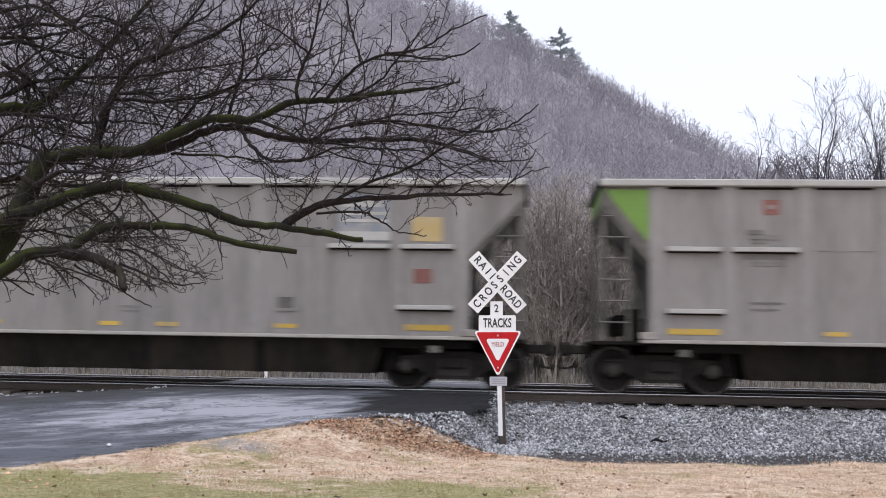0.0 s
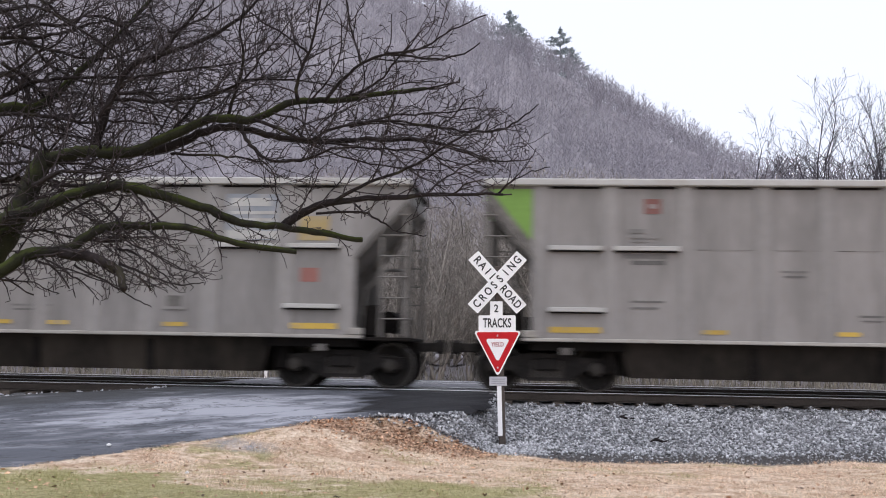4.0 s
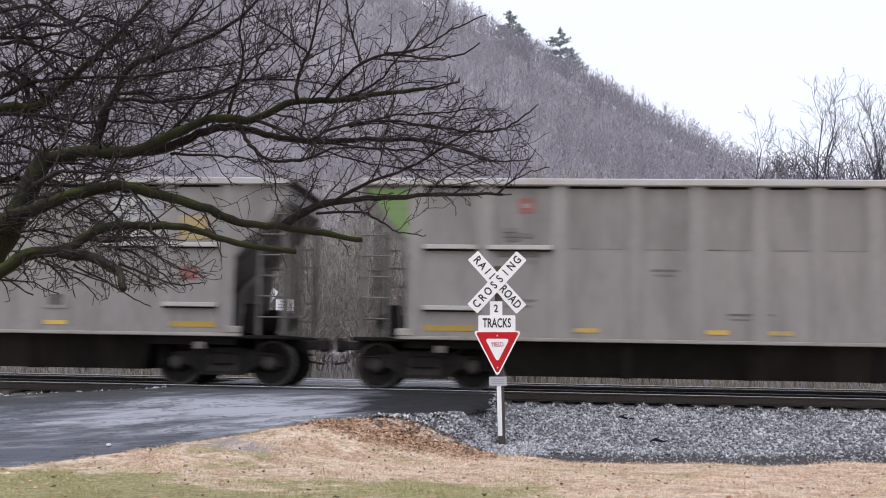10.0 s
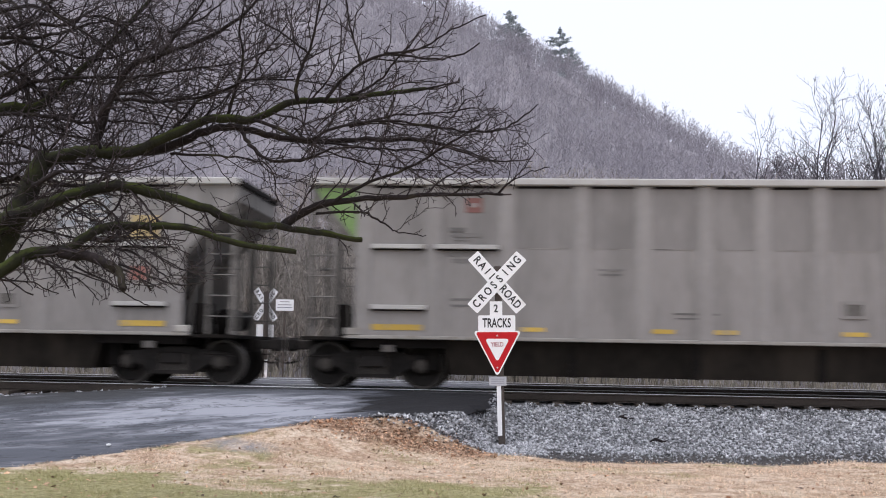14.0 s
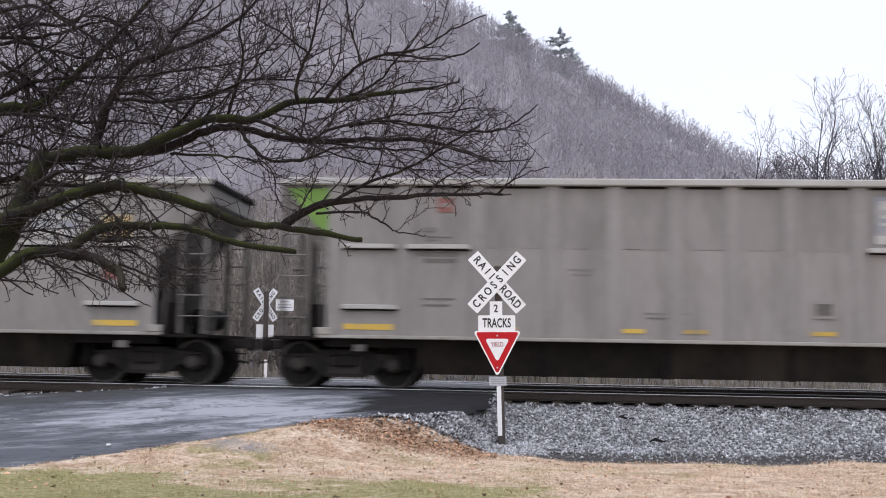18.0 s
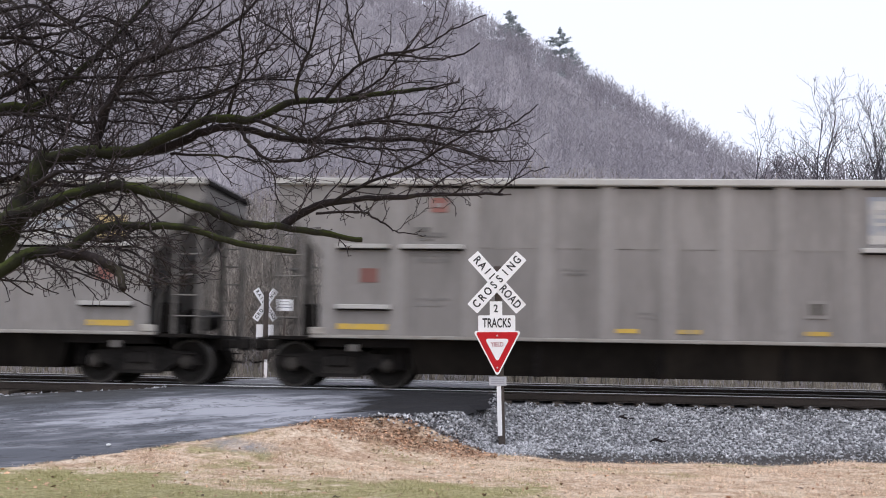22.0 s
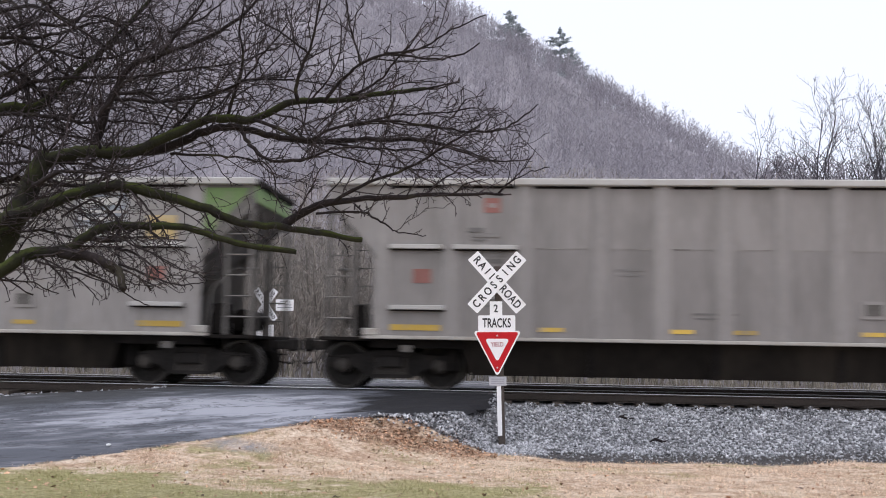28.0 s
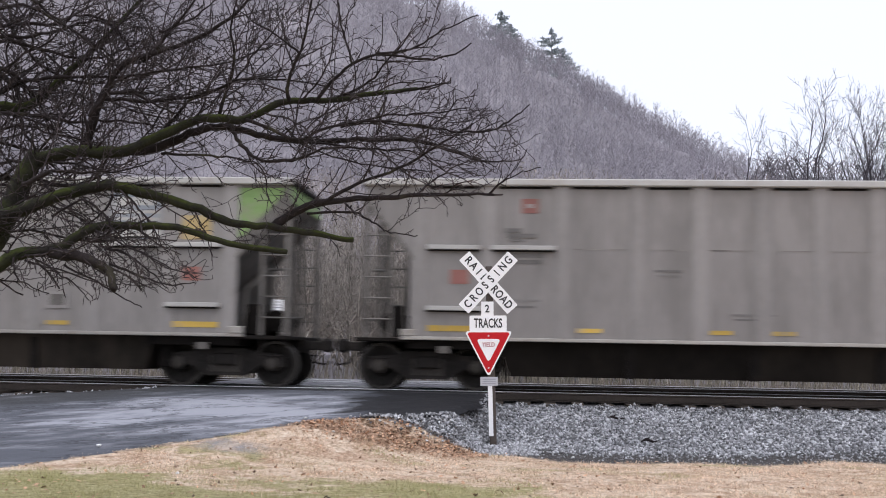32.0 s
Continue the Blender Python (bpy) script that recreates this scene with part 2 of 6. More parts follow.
def ground_material():
    """Lawn, leaf litter, crushed stone, coal fines and haze-pale hillside, by what lies where."""
    mat = bpy.data.materials.new("winter_ground")
    mat.use_nodes = True
    nt = mat.node_tree
    bsdf = nt.nodes["Principled BSDF"]
    pos = nt.nodes.new("ShaderNodeTexCoord").outputs["Object"]
    fine = noise_of(nt, pos, 17, 10, 0.8)
    grit = noise_of(nt, pos, 55, 5, 0.7)
    mid = noise_of(nt, pos, 2.2, 8, 0.7, (0.8, 1, 1))
    clump = noise_of(nt, pos, 7.0, 5, 0.65, (0.85, 1, 1))
    wide = noise_of(nt, pos, 0.75, 5, 0.55, (0.6, 1, 1))
    huge = noise_of(nt, pos, 0.035, 5, 0.6)
    fine = sum_of(nt, sum_of(nt, fine, 0.68, "MULTIPLY"), sum_of(nt, clump, 0.32, "MULTIPLY"))

    def cover(name, lo=0.45, hi=0.6, rough=0.55):
        value = sum_of(nt, worn_by(nt, name), sum_of(nt, sum_of(nt, mid, 0.5, "SUBTRACT"), rough, "MULTIPLY"))
        return ramp_of(nt, [(lo, (0, 0, 0)), (hi, (1, 1, 1))], value)

    straw = ramp_of(nt, [(0.36, (0.25, 0.165, 0.11)), (0.46, (0.58, 0.445, 0.325)), (0.54, (0.77, 0.635, 0.505)), (0.64, (0.89, 0.80, 0.68))], fine)
    tan = ramp_of(nt, [(0.36, (0.17, 0.095, 0.058)), (0.47, (0.41, 0.27, 0.18)), (0.56, (0.60, 0.43, 0.31)), (0.66, (0.78, 0.63, 0.49))], fine)
    green = ramp_of(nt, [(0.36, (0.12, 0.115, 0.045)), (0.47, (0.28, 0.27, 0.115)), (0.56, (0.42, 0.385, 0.19)), (0.66, (0.66, 0.56, 0.36))], fine)
    litter = ramp_of(nt, [(0.40, (0.07, 0.042, 0.028)), (0.48, (0.29, 0.175, 0.115)), (0.55, (0.50, 0.34, 0.235)), (0.63, (0.70, 0.56, 0.43))], fine)
    stone = ramp_of(nt, [(0.36, (0.06, 0.06, 0.064)), (0.50, (0.19, 0.19, 0.202)), (0.62, (0.40, 0.40, 0.425))], grit)
    fines = ramp_of(nt, [(0.35, (0.022, 0.020, 0.020)), (0.52, (0.08, 0.075, 0.075)), (0.68, (0.25, 0.24, 0.24))], grit)
    gravel = ramp_of(nt, [(0.33, (0.16, 0.155, 0.16)), (0.68, (0.46, 0.455, 0.475))], grit)
    # the hillside's tone has the distance haze mixed into it
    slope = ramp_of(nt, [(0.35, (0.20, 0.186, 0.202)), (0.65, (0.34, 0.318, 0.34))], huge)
    col = mixed(nt, straw, tan, ramp_of(nt, [(0.44, (0, 0, 0)), (0.56, (0.85, 0.85, 0.85))], mid))
    lush = sum_of(nt, worn_by(nt, "sward"), sum_of(nt, sum_of(nt, wide, 0.5, "SUBTRACT"), 2.6, "MULTIPLY"))
    lush = sum_of(nt, lush, sum_of(nt, sum_of(nt, mid, 0.5, "SUBTRACT"), 2.0, "MULTIPLY"))
    col = mixed(nt, col, green, ramp_of(nt, [(0.35, (0, 0, 0)), (0.65, (0.85, 0.85, 0.85))], lush))
    col = mixed(nt, col, gravel, cover("gravel", 0.3, 0.75, 1.5))
    col = mixed(nt, col, litter, cover("litter", 0.22, 0.8, 1.3))
    col = mixed(nt, col, stone, cover("bed"))
    col = mixed(nt, col, fines, cover("fines", 0.30, 0.75, 1.3))
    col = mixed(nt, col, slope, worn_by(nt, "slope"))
    nt.links.new(col, bsdf.inputs["Base Color"])
    bsdf.inputs["Roughness"].default_value = 0.95
    bsdf.inputs["Specular IOR Level"].default_value = 0.2
    b = nt.nodes.new("ShaderNodeBump")
    b.inputs["Strength"].default_value, b.inputs["Distance"].default_value = 1.0, 0.05
    nt.links.new(fine, b.inputs["Height"])
    nt.links.new(b.outputs["Normal"], bsdf.inputs["Normal"])
    return mat


def asphalt_material(name, dark, light, worn, fresh=None):
    """Asphalt with worn streaks; fresh: the colours of the newer patch by the rails."""
    mat = bpy.data.materials.new(name)
    mat.use_nodes = True
    nt = mat.node_tree
    bsdf = nt.nodes["Principled BSDF"]
    pos = nt.nodes.new("ShaderNodeTexCoord").outputs["Object"]
    grit = noise_of(nt, pos, 70, 5, 0.75)
    streak = noise_of(nt, pos, 1.1, 8, 0.60, (0.6, 1.9, 1), -24)
    fleck = noise_of(nt, pos, 3.2, 8, 0.7, (0.5, 1.7, 1), -20)
    blot = noise_of(nt, pos, 0.5, 5, 0.6, (0.6, 1.2, 1))
    col = ramp_of(nt, [(0.3, dark), (0.7, light)], grit)
    wear = sum_of(nt, sum_of(nt, streak, 0.62, "MULTIPLY"), sum_of(nt, blot, 0.12, "MULTIPLY"))
    wear = sum_of(nt, wear, sum_of(nt, fleck, 0.26, "MULTIPLY"))
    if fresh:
        # two soft ovals of paler tone where the lane climbs to the rails
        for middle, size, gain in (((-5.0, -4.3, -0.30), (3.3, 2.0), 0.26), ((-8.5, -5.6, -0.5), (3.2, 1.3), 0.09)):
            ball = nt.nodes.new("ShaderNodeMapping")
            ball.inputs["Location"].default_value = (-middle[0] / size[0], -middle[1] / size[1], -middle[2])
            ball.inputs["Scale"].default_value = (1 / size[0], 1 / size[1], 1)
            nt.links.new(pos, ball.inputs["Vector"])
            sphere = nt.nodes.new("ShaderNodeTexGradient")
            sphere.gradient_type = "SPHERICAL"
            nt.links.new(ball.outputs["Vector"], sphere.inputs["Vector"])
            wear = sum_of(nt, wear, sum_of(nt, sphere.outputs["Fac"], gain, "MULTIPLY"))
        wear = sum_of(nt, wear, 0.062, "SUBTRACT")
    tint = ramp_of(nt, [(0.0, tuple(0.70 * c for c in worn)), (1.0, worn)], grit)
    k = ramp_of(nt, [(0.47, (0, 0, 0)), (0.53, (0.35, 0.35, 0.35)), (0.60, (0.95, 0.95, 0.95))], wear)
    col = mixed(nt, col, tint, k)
    crack = noise_of(nt, pos, 1.1, 7, 0.62, (0.5, 1.7, 1), -16)
    gap = sum_of(nt, crack, 0.5, "SUBTRACT")
    node = nt.nodes.new("ShaderNodeMath")
    node.operation = "ABSOLUTE"
    nt.links.new(gap, node.inputs[0])
    col = mixed(nt, col, tuple(0.5 * c for c in dark), ramp_of(nt, [(0.004, (0.75, 0.75, 0.75)), (0.014, (0, 0, 0))], node.outputs[0]))
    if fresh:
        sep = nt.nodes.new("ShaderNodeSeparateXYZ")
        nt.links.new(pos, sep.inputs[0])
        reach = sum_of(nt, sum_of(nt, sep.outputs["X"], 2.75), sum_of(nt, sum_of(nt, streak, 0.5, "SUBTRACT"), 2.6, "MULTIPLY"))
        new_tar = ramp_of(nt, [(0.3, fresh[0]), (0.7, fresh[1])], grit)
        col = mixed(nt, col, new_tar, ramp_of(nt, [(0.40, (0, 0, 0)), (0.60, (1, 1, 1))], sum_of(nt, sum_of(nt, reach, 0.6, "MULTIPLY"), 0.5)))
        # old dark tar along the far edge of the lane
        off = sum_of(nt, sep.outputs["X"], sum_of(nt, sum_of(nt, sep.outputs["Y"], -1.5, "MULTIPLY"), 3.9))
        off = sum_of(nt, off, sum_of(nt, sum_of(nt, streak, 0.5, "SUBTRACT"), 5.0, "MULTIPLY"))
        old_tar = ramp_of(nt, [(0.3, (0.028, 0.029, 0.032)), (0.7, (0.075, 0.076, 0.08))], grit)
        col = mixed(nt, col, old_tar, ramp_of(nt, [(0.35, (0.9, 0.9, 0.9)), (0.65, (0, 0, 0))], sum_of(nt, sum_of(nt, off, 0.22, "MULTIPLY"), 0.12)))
    nt.links.new(col, bsdf.inputs["Base Color"])
    nt.links.new(ramp_of(nt, [(0.4, (0.85, 0.85, 0.85)), (0.62, (0.6, 0.6, 0.6))], streak), bsdf.inputs["Roughness"])
    bsdf.inputs["Specular IOR Level"].default_value = 0.28
    b = nt.nodes.new("ShaderNodeBump")
    b.inputs["Strength"].default_value, b.inputs["Distance"].default_value = 0.4, 0.01
    nt.links.new(grit, b.inputs["Height"])
    nt.links.new(b.outputs["Normal"], bsdf.inputs["Normal"])
    return mat


M_GROUND = ground_material()
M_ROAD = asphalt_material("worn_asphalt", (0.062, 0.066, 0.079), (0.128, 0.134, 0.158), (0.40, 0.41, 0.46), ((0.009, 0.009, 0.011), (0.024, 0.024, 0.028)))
M_PANEL = asphalt_material("pale_crossing_asphalt", (0.095, 0.095, 0.105), (0.17, 0.17, 0.185), (0.29, 0.29, 0.315))
M_PATCH = asphalt_material("fresh_asphalt", (0.020, 0.020, 0.023), (0.042, 0.042, 0.047), (0.06, 0.06, 0.066))


# ---- mesh helpers ----
class Shape:
    """Vertices and faces gathered into one mesh."""

    def __init__(self):
        self.v, self.f = [], []

    def add(self, verts, faces):
        n = len(self.v)
        self.v += [tuple(p) for p in verts]
        self.f += [tuple(i + n for i in q) for q in faces]
        return self

    def box(self, x0, x1, y0, y1, z0, z1):
        return self.add([(x0, y0, z0), (x1, y0, z0), (x1, y1, z0), (x0, y1, z0), (x0, y0, z1), (x1, y0, z1), (x1, y1, z1), (x0, y1, z1)],
                        [(0, 3, 2, 1), (4, 5, 6, 7), (0, 1, 5, 4), (1, 2, 6, 5), (2, 3, 7, 6), (3, 0, 4, 7)])

    def chamfer(self, x0, x1, y0, y1, z0, z1, c=0.01):
        """A box with its edges cut off."""
        bm = bmesh.new()
        m = Matrix.LocRotScale(((x0 + x1) / 2, (y0 + y1) / 2, (z0 + z1) / 2), None, (abs(x1 - x0), abs(y1 - y0), abs(z1 - z0)))
        bmesh.ops.create_cube(bm, size=1, matrix=m)
        bmesh.ops.bevel(bm, geom=bm.edges[:], offset=c, segments=1, affect="EDGES")
        bm.verts.index_update()
        self.add([tuple(p.co) for p in bm.verts], [tuple(p.index for p in q.verts) for q in bm.faces])
        bm.free()
        return self

    def prism(self, outline, y0, y1):
        """An outline in x and z, drawn from y0 to y1."""
        n = len(outline)
        verts = [(x, y0, z) for x, z in outline] + [(x, y1, z) for x, z in outline]
        return self.add(verts, [tuple(range(n)), tuple(range(2 * n - 1, n - 1, -1))] + [((i + 1) % n, i, i + n, (i + 1) % n + n) for i in range(n)])

    def tube(self, points, radii, sides=6, cap=True):
        pts = [Vector(p) for p in points]
        n = len(self.v)
        a = None
        for i, p in enumerate(pts):
            t = (pts[min(i + 1, len(pts) - 1)] - pts[max(i - 1, 0)]).normalized()
            if a is None:
                a = t.cross(Vector((0, 0, 1)) if abs(t.z) < 0.8 else Vector((1, 0, 0)))
            a = (a - t * a.dot(t)).normalized()
            b = t.cross(a)
            for k in range(sides):
                w = 2 * math.pi * k / sides
                self.v.append(tuple(p + (a * math.cos(w) + b * math.sin(w)) * radii[i]))
        for i in range(len(pts) - 1):
            for k in range(sides):
                a0, a1 = n + i * sides + k, n + i * sides + (k + 1) % sides
                self.f.append((a0, a1, a1 + sides, a0 + sides))
        if cap:
            self.f.append(tuple(n + k for k in range(sides - 1, -1, -1)))
            self.f.append(tuple(n + (len(pts) - 1) * sides + k for k in range(sides)))
        return self

    def lathe(self, profile, sides=24):
        """A profile of (radius, y), turned about the y axis."""
        n = len(self.v)
        for r, y in profile:
            for k in range(sides):
                w = 2 * math.pi * k / sides
                self.v.append((r * math.cos(w), y, r * math.sin(w)))
        for i in range(len(profile) - 1):
            for k in range(sides):
                a0, a1 = n + i * sides + k, n + i * sides + (k + 1) % sides
                self.f.append((a0, a0 + sides, a1 + sides, a1))
        self.f.append(tuple(n + k for k in range(sides)))
        self.f.append(tuple(n + (len(profile) - 1) * sides + k for k in range(sides - 1, -1, -1)))
        return self

    def mesh(self, name, material, smooth=False):
        me = bpy.data.meshes.new(name)
        me.from_pydata(self.v, [], self.f)
        me.materials.append(material)
        if smooth:
            me.polygons.foreach_set("use_smooth", [True] * len(me.polygons))
        me.update()
        return me


def part(name, shape, material, parent, label="", at=None, smooth=False, kind=""):
    ob = new(name, shape if isinstance(shape, bpy.types.Mesh) else shape.mesh(name, material, smooth))
    ob.parent = parent
    if at is not None:
        ob.matrix_basis = at
    return tagged(ob, label, kind=kind)


def box(*a):
    return Shape().box(*a)


def cbox(*a, c=0.012):
    return Shape().chamfer(*a, c=c)


def thing(name, label, category, at=None, group="", kind=""):
    ob = new(name)
    ob.empty_display_size = 0.2
    if at is not None:
        ob.matrix_basis = at
    return tagged(ob, label, category, group, kind)


def sticks(p0, p1, r0, r1, sides=3):
    """Many thin tapered rods at once, as arrays of vertices and faces."""
    p0, p1 = np.asarray(p0, float), np.asarray(p1, float)
    n = len(p0)
    t = p1 - p0
    t /= np.maximum(np.linalg.norm(t, axis=1, keepdims=True), 1e-6)
    ref = np.where(np.abs(t[:, 2:3]) < 0.9, np.array([[0, 0, 1.0]]), np.array([[1.0, 0, 0]]))
    a = np.cross(t, ref)
    a /= np.maximum(np.linalg.norm(a, axis=1, keepdims=True), 1e-6)
    b = np.cross(t, a)
    r0, r1 = np.broadcast_to(r0, n)[:, None], np.broadcast_to(r1, n)[:, None]
    ring = []
    for base, r in ((p0, r0), (p1, r1)):
        for k in range(sides):
            w = 2 * math.pi * k / sides
            ring.append(base + (a * math.cos(w) + b * math.sin(w)) * r)
    verts = np.stack(ring, 1).reshape(-1, 3)
    quad = np.array([(k, (k + 1) % sides, sides + (k + 1) % sides, sides + k) for k in range(sides)])
    faces = (np.arange(n)[:, None, None] * (2 * sides) + quad[None]).reshape(-1, 4)
    return verts, faces


def ribbons(p0, p1, r0, r1, rng):
    """Many thin flat twigs, each turned its own way, as arrays."""
    p0, p1 = np.asarray(p0, float), np.asarray(p1, float)
    a = np.cross(p1 - p0, rng.normal(0, 1, p0.shape))
    a /= np.maximum(np.linalg.norm(a, axis=1, keepdims=True), 1e-6)
    verts = np.stack([p0 - a * r0[:, None], p0 + a * r0[:, None], p1 + a * r1[:, None], p1 - a * r1[:, None]], 1).reshape(-1, 3)
    return verts, np.arange(len(verts)).reshape(-1, 4)


def array_mesh(name, verts, faces, material):
    me = bpy.data.meshes.new(name)
    nf, k = faces.shape
    me.vertices.add(len(verts))
    me.vertices.foreach_set("co", np.asarray(verts, np.float32).ravel())
    me.loops.add(nf * k)
    me.loops.foreach_set("vertex_index", faces.astype(np.int32).ravel())
    me.polygons.add(nf)
    me.polygons.foreach_set("loop_start", (np.arange(nf) * k).astype(np.int32))
    me.materials.append(material)
    me.update(calc_edges=True)
    me.validate()
    return me


def step(a, b, t):
    t = np.clip((np.asarray(t, float) - a) / (b - a), 0, 1)
    return t * t * (3 - 2 * t)


# ---- the lie of the land ----
LAWN = -0.84


def road_right(y):
    return np.interp(y, [-14, -8.4, -7.2, -6.1, -4.9, -4.55, -4.43, -4.3, -3.2, -2.8, 7, 14, 30], [-12.5, -6.8, -5.85, -4.65, -3.37, -2.35, -1.68, -1.32, -0.83, -0.68, -0.8, -1.5, -6])


def road_left(y):
    return np.interp(y, [-14, -10, -6, -4.2, -3.2, -2.6, -2.0, 7, 14, 30], [-26, -18, -13, -10.2, -8.6, -7.6, -6.9, -6.9, -7.5, -13])


def road_height(y):
    return -0.84 + 0.82 * step(-9, -1.6, y) - 0.75 * step(6.2, 10.5, y)


def wobble(x, y, s, seed=0.0):
    return (np.sin(x * s * 1.3 + seed) * np.cos(y * s * 1.1 + 1.7 * seed) + 0.6 * np.sin(x * s * 2.9 + y * s * 2.3 + seed)
            + 0.35 * np.sin(x * s * 6.1 - y * s * 5.3 + 2 * seed)) / 1.95


def crest(x):
    return np.interp(x, [-600, -300, -160, -60, -23, -9, 9, 32, 56, 75, 110, 170, 300, 700], [212, 187, 152, 109, 97, 86, 77, 62, 37.5, 27, 22, 20, 18, 16])


def hill(x, y):
    x, y = x / 2, (y + 21.9) / 2 - 21.9
    rise = np.clip((y - 42) / 250, 0, 1)
    return crest(x) * (0.35 * rise + 0.65 * rise * rise * (3 - 2 * rise)) * (1 - 0.25 * step(320, 700, y)) * 2 + 6.0 * wobble(x, y, 0.035, 2.0) * step(50, 90, y)


def land(x, y):
    """The ground's height without the road's surface."""
    x, y = np.asarray(x, float), np.asarray(y, float)
    lawn = LAWN + 0.04 * wobble(x, y, 0.7) - 0.10 * step(-10, -40, y) + 0.0 * x
    out = np.maximum(road_left(y) - x, x - road_right(y))
    by_rail = step(-3.9, -2.9, y)
    width = (2.8 + 0.7 * step(-2.4, -0.7, x)) * (1 - by_rail) + np.where(x > -4, 0.5, 2.8) * by_rail
    near_road = (1 - step(0.0, width, out)) * (1 - step(-1.3, -0.5, x) * (1 - by_rail))
    z = lawn + (road_height(y) - 0.012 - lawn) * near_road
    # leaf mound between the road and the stone bank
    z = z + 0.03 * np.exp(-((x + 2.9) / 1.3) ** 2 - ((y + 5.2) / 0.6) ** 2)
    bank = np.where(y < 2, -0.22 - 0.05 * step(-1.15, -1.4, y) + (LAWN + 0.27) * (0.75 * np.clip((-1.35 - y) / 2.4, 0, 1) + 0.25 * step(-1.35, -5.2, y)), -0.22 - 0.25 * step(6.0, 9.5, y))
    z = np.where(y > -5.2, np.maximum(z, bank), z)
    z = np.where(y > 2, bank, z)
    z = np.where((out < 0.1) & (y > -30) & (y < 13.6), np.minimum(z, road_height(y) - 0.012 - 0.05 * step(-0.1, -0.4, out)), z)
    return z + np.where(y > 14, 0.05 * wobble(x, y, 0.5) * step(14, 20, y) + 0.9 * step(14, 40, y), 0) + np.where(y > 106, hill(x, y), 0)


def stone_edge(x):
    """How near to the lawn the crushed stone reaches."""
    return np.interp(x, [-60, -8, -7, -3, -2.6, -2.1, -1.6, -1.26, -0.95, -0.7, -0.3, 0.1, 0.5, 1.3, 2.9, 5.3, 9, 60],
                     [-3.2, -3.2, -3.6, -4.55, -4.65, -4.69, -4.71, -4.74, -4.74, -4.76, -4.93, -5.2, -5.45, -5.6, -5.45, -4.9, -4.6, -4.4]) + 0.07 * np.sin(x * 2.7 + 1)


def sward(x, y):
    """How much living grass stands in the lawn."""
    return step(-7.6, -10.2, y) * (1 - step(-1.5, 2.6, x)) * 0.78 + 0.35 * step(-7.4, -8.2, y) * (1 - step(-5.5, -3.5, x)) + 0.1


def spaced(*runs):
    out = []
    for a, b, n in runs:
        out += list(np.linspace(a, b, n, endpoint=False))
    return np.array(out + [runs[-1][1]])


def build_ground():
    xs = spaced((-3000, -600, 8), (-600, -180, 22), (-180, -24, 40), (-24, -12, 30), (-12, 10, 150), (10, 40, 60), (40, 180, 36), (180, 700, 22), (700, 3000, 8))
    ys = spaced((-3000, -120, 8), (-120, -24, 20), (-24, -13, 24), (-13, 1.0, 110), (1.0, 14, 40), (14, 106, 40), (106, 640, 90), (640, 1400, 14), (1400, 3000, 6))
    gx, gy = np.meshgrid(xs, ys)
    gz = land(gx, gy)
    nx, ny = len(xs), len(ys)
    verts = np.stack([gx, gy, gz], -1).reshape(-1, 3)
    i = np.arange(nx * ny).reshape(ny, nx)
    faces = np.stack([i[:-1, :-1], i[:-1, 1:], i[1:, 1:], i[1:, :-1]], -1).reshape(-1, 4)
    me = array_mesh("ground", verts, faces, M_GROUND)
    x, y = verts[:, 0], verts[:, 1]
    edge = stone_edge(x)
    covers = {
        "bed": step(-0.18, 0.18, y - edge) * (y < 8.5),
        "fines": step(-0.25, 0.1, y - edge) * (1 - step(0.8, 1.9, y - edge)) * step(-0.35, 0.25, x) * 0.95 + 0.75 * np.exp(-((x - road_right(y) - 0.02) / 0.13) ** 2) * (y < -4.2) * (y > -16),
        "litter": np.exp(-((y - stone_edge(x) + 0.42) / 0.42) ** 2) * step(-4.6, -3.2, x) * (1 - step(-1.0, -0.4, x)) * 0.8,
        "gravel": 0.62 * np.exp(-((x + 4.2) / 0.75) ** 2 - ((y + 6.35) / 0.40) ** 2),
        "sward": sward(x, y),
        "slope": step(12, 16, y),
    }
    for name, value in covers.items():
        me.attributes.new(name, "FLOAT", "POINT").data.foreach_set("value", value.astype(np.float32))
    me.polygons.foreach_set("use_smooth", np.ones(len(faces), bool))
    return tagged(new("ground", me), "winter lawn, stone track bed and leaf-littered hillside, haze in its colour", "ground", kind="structure")


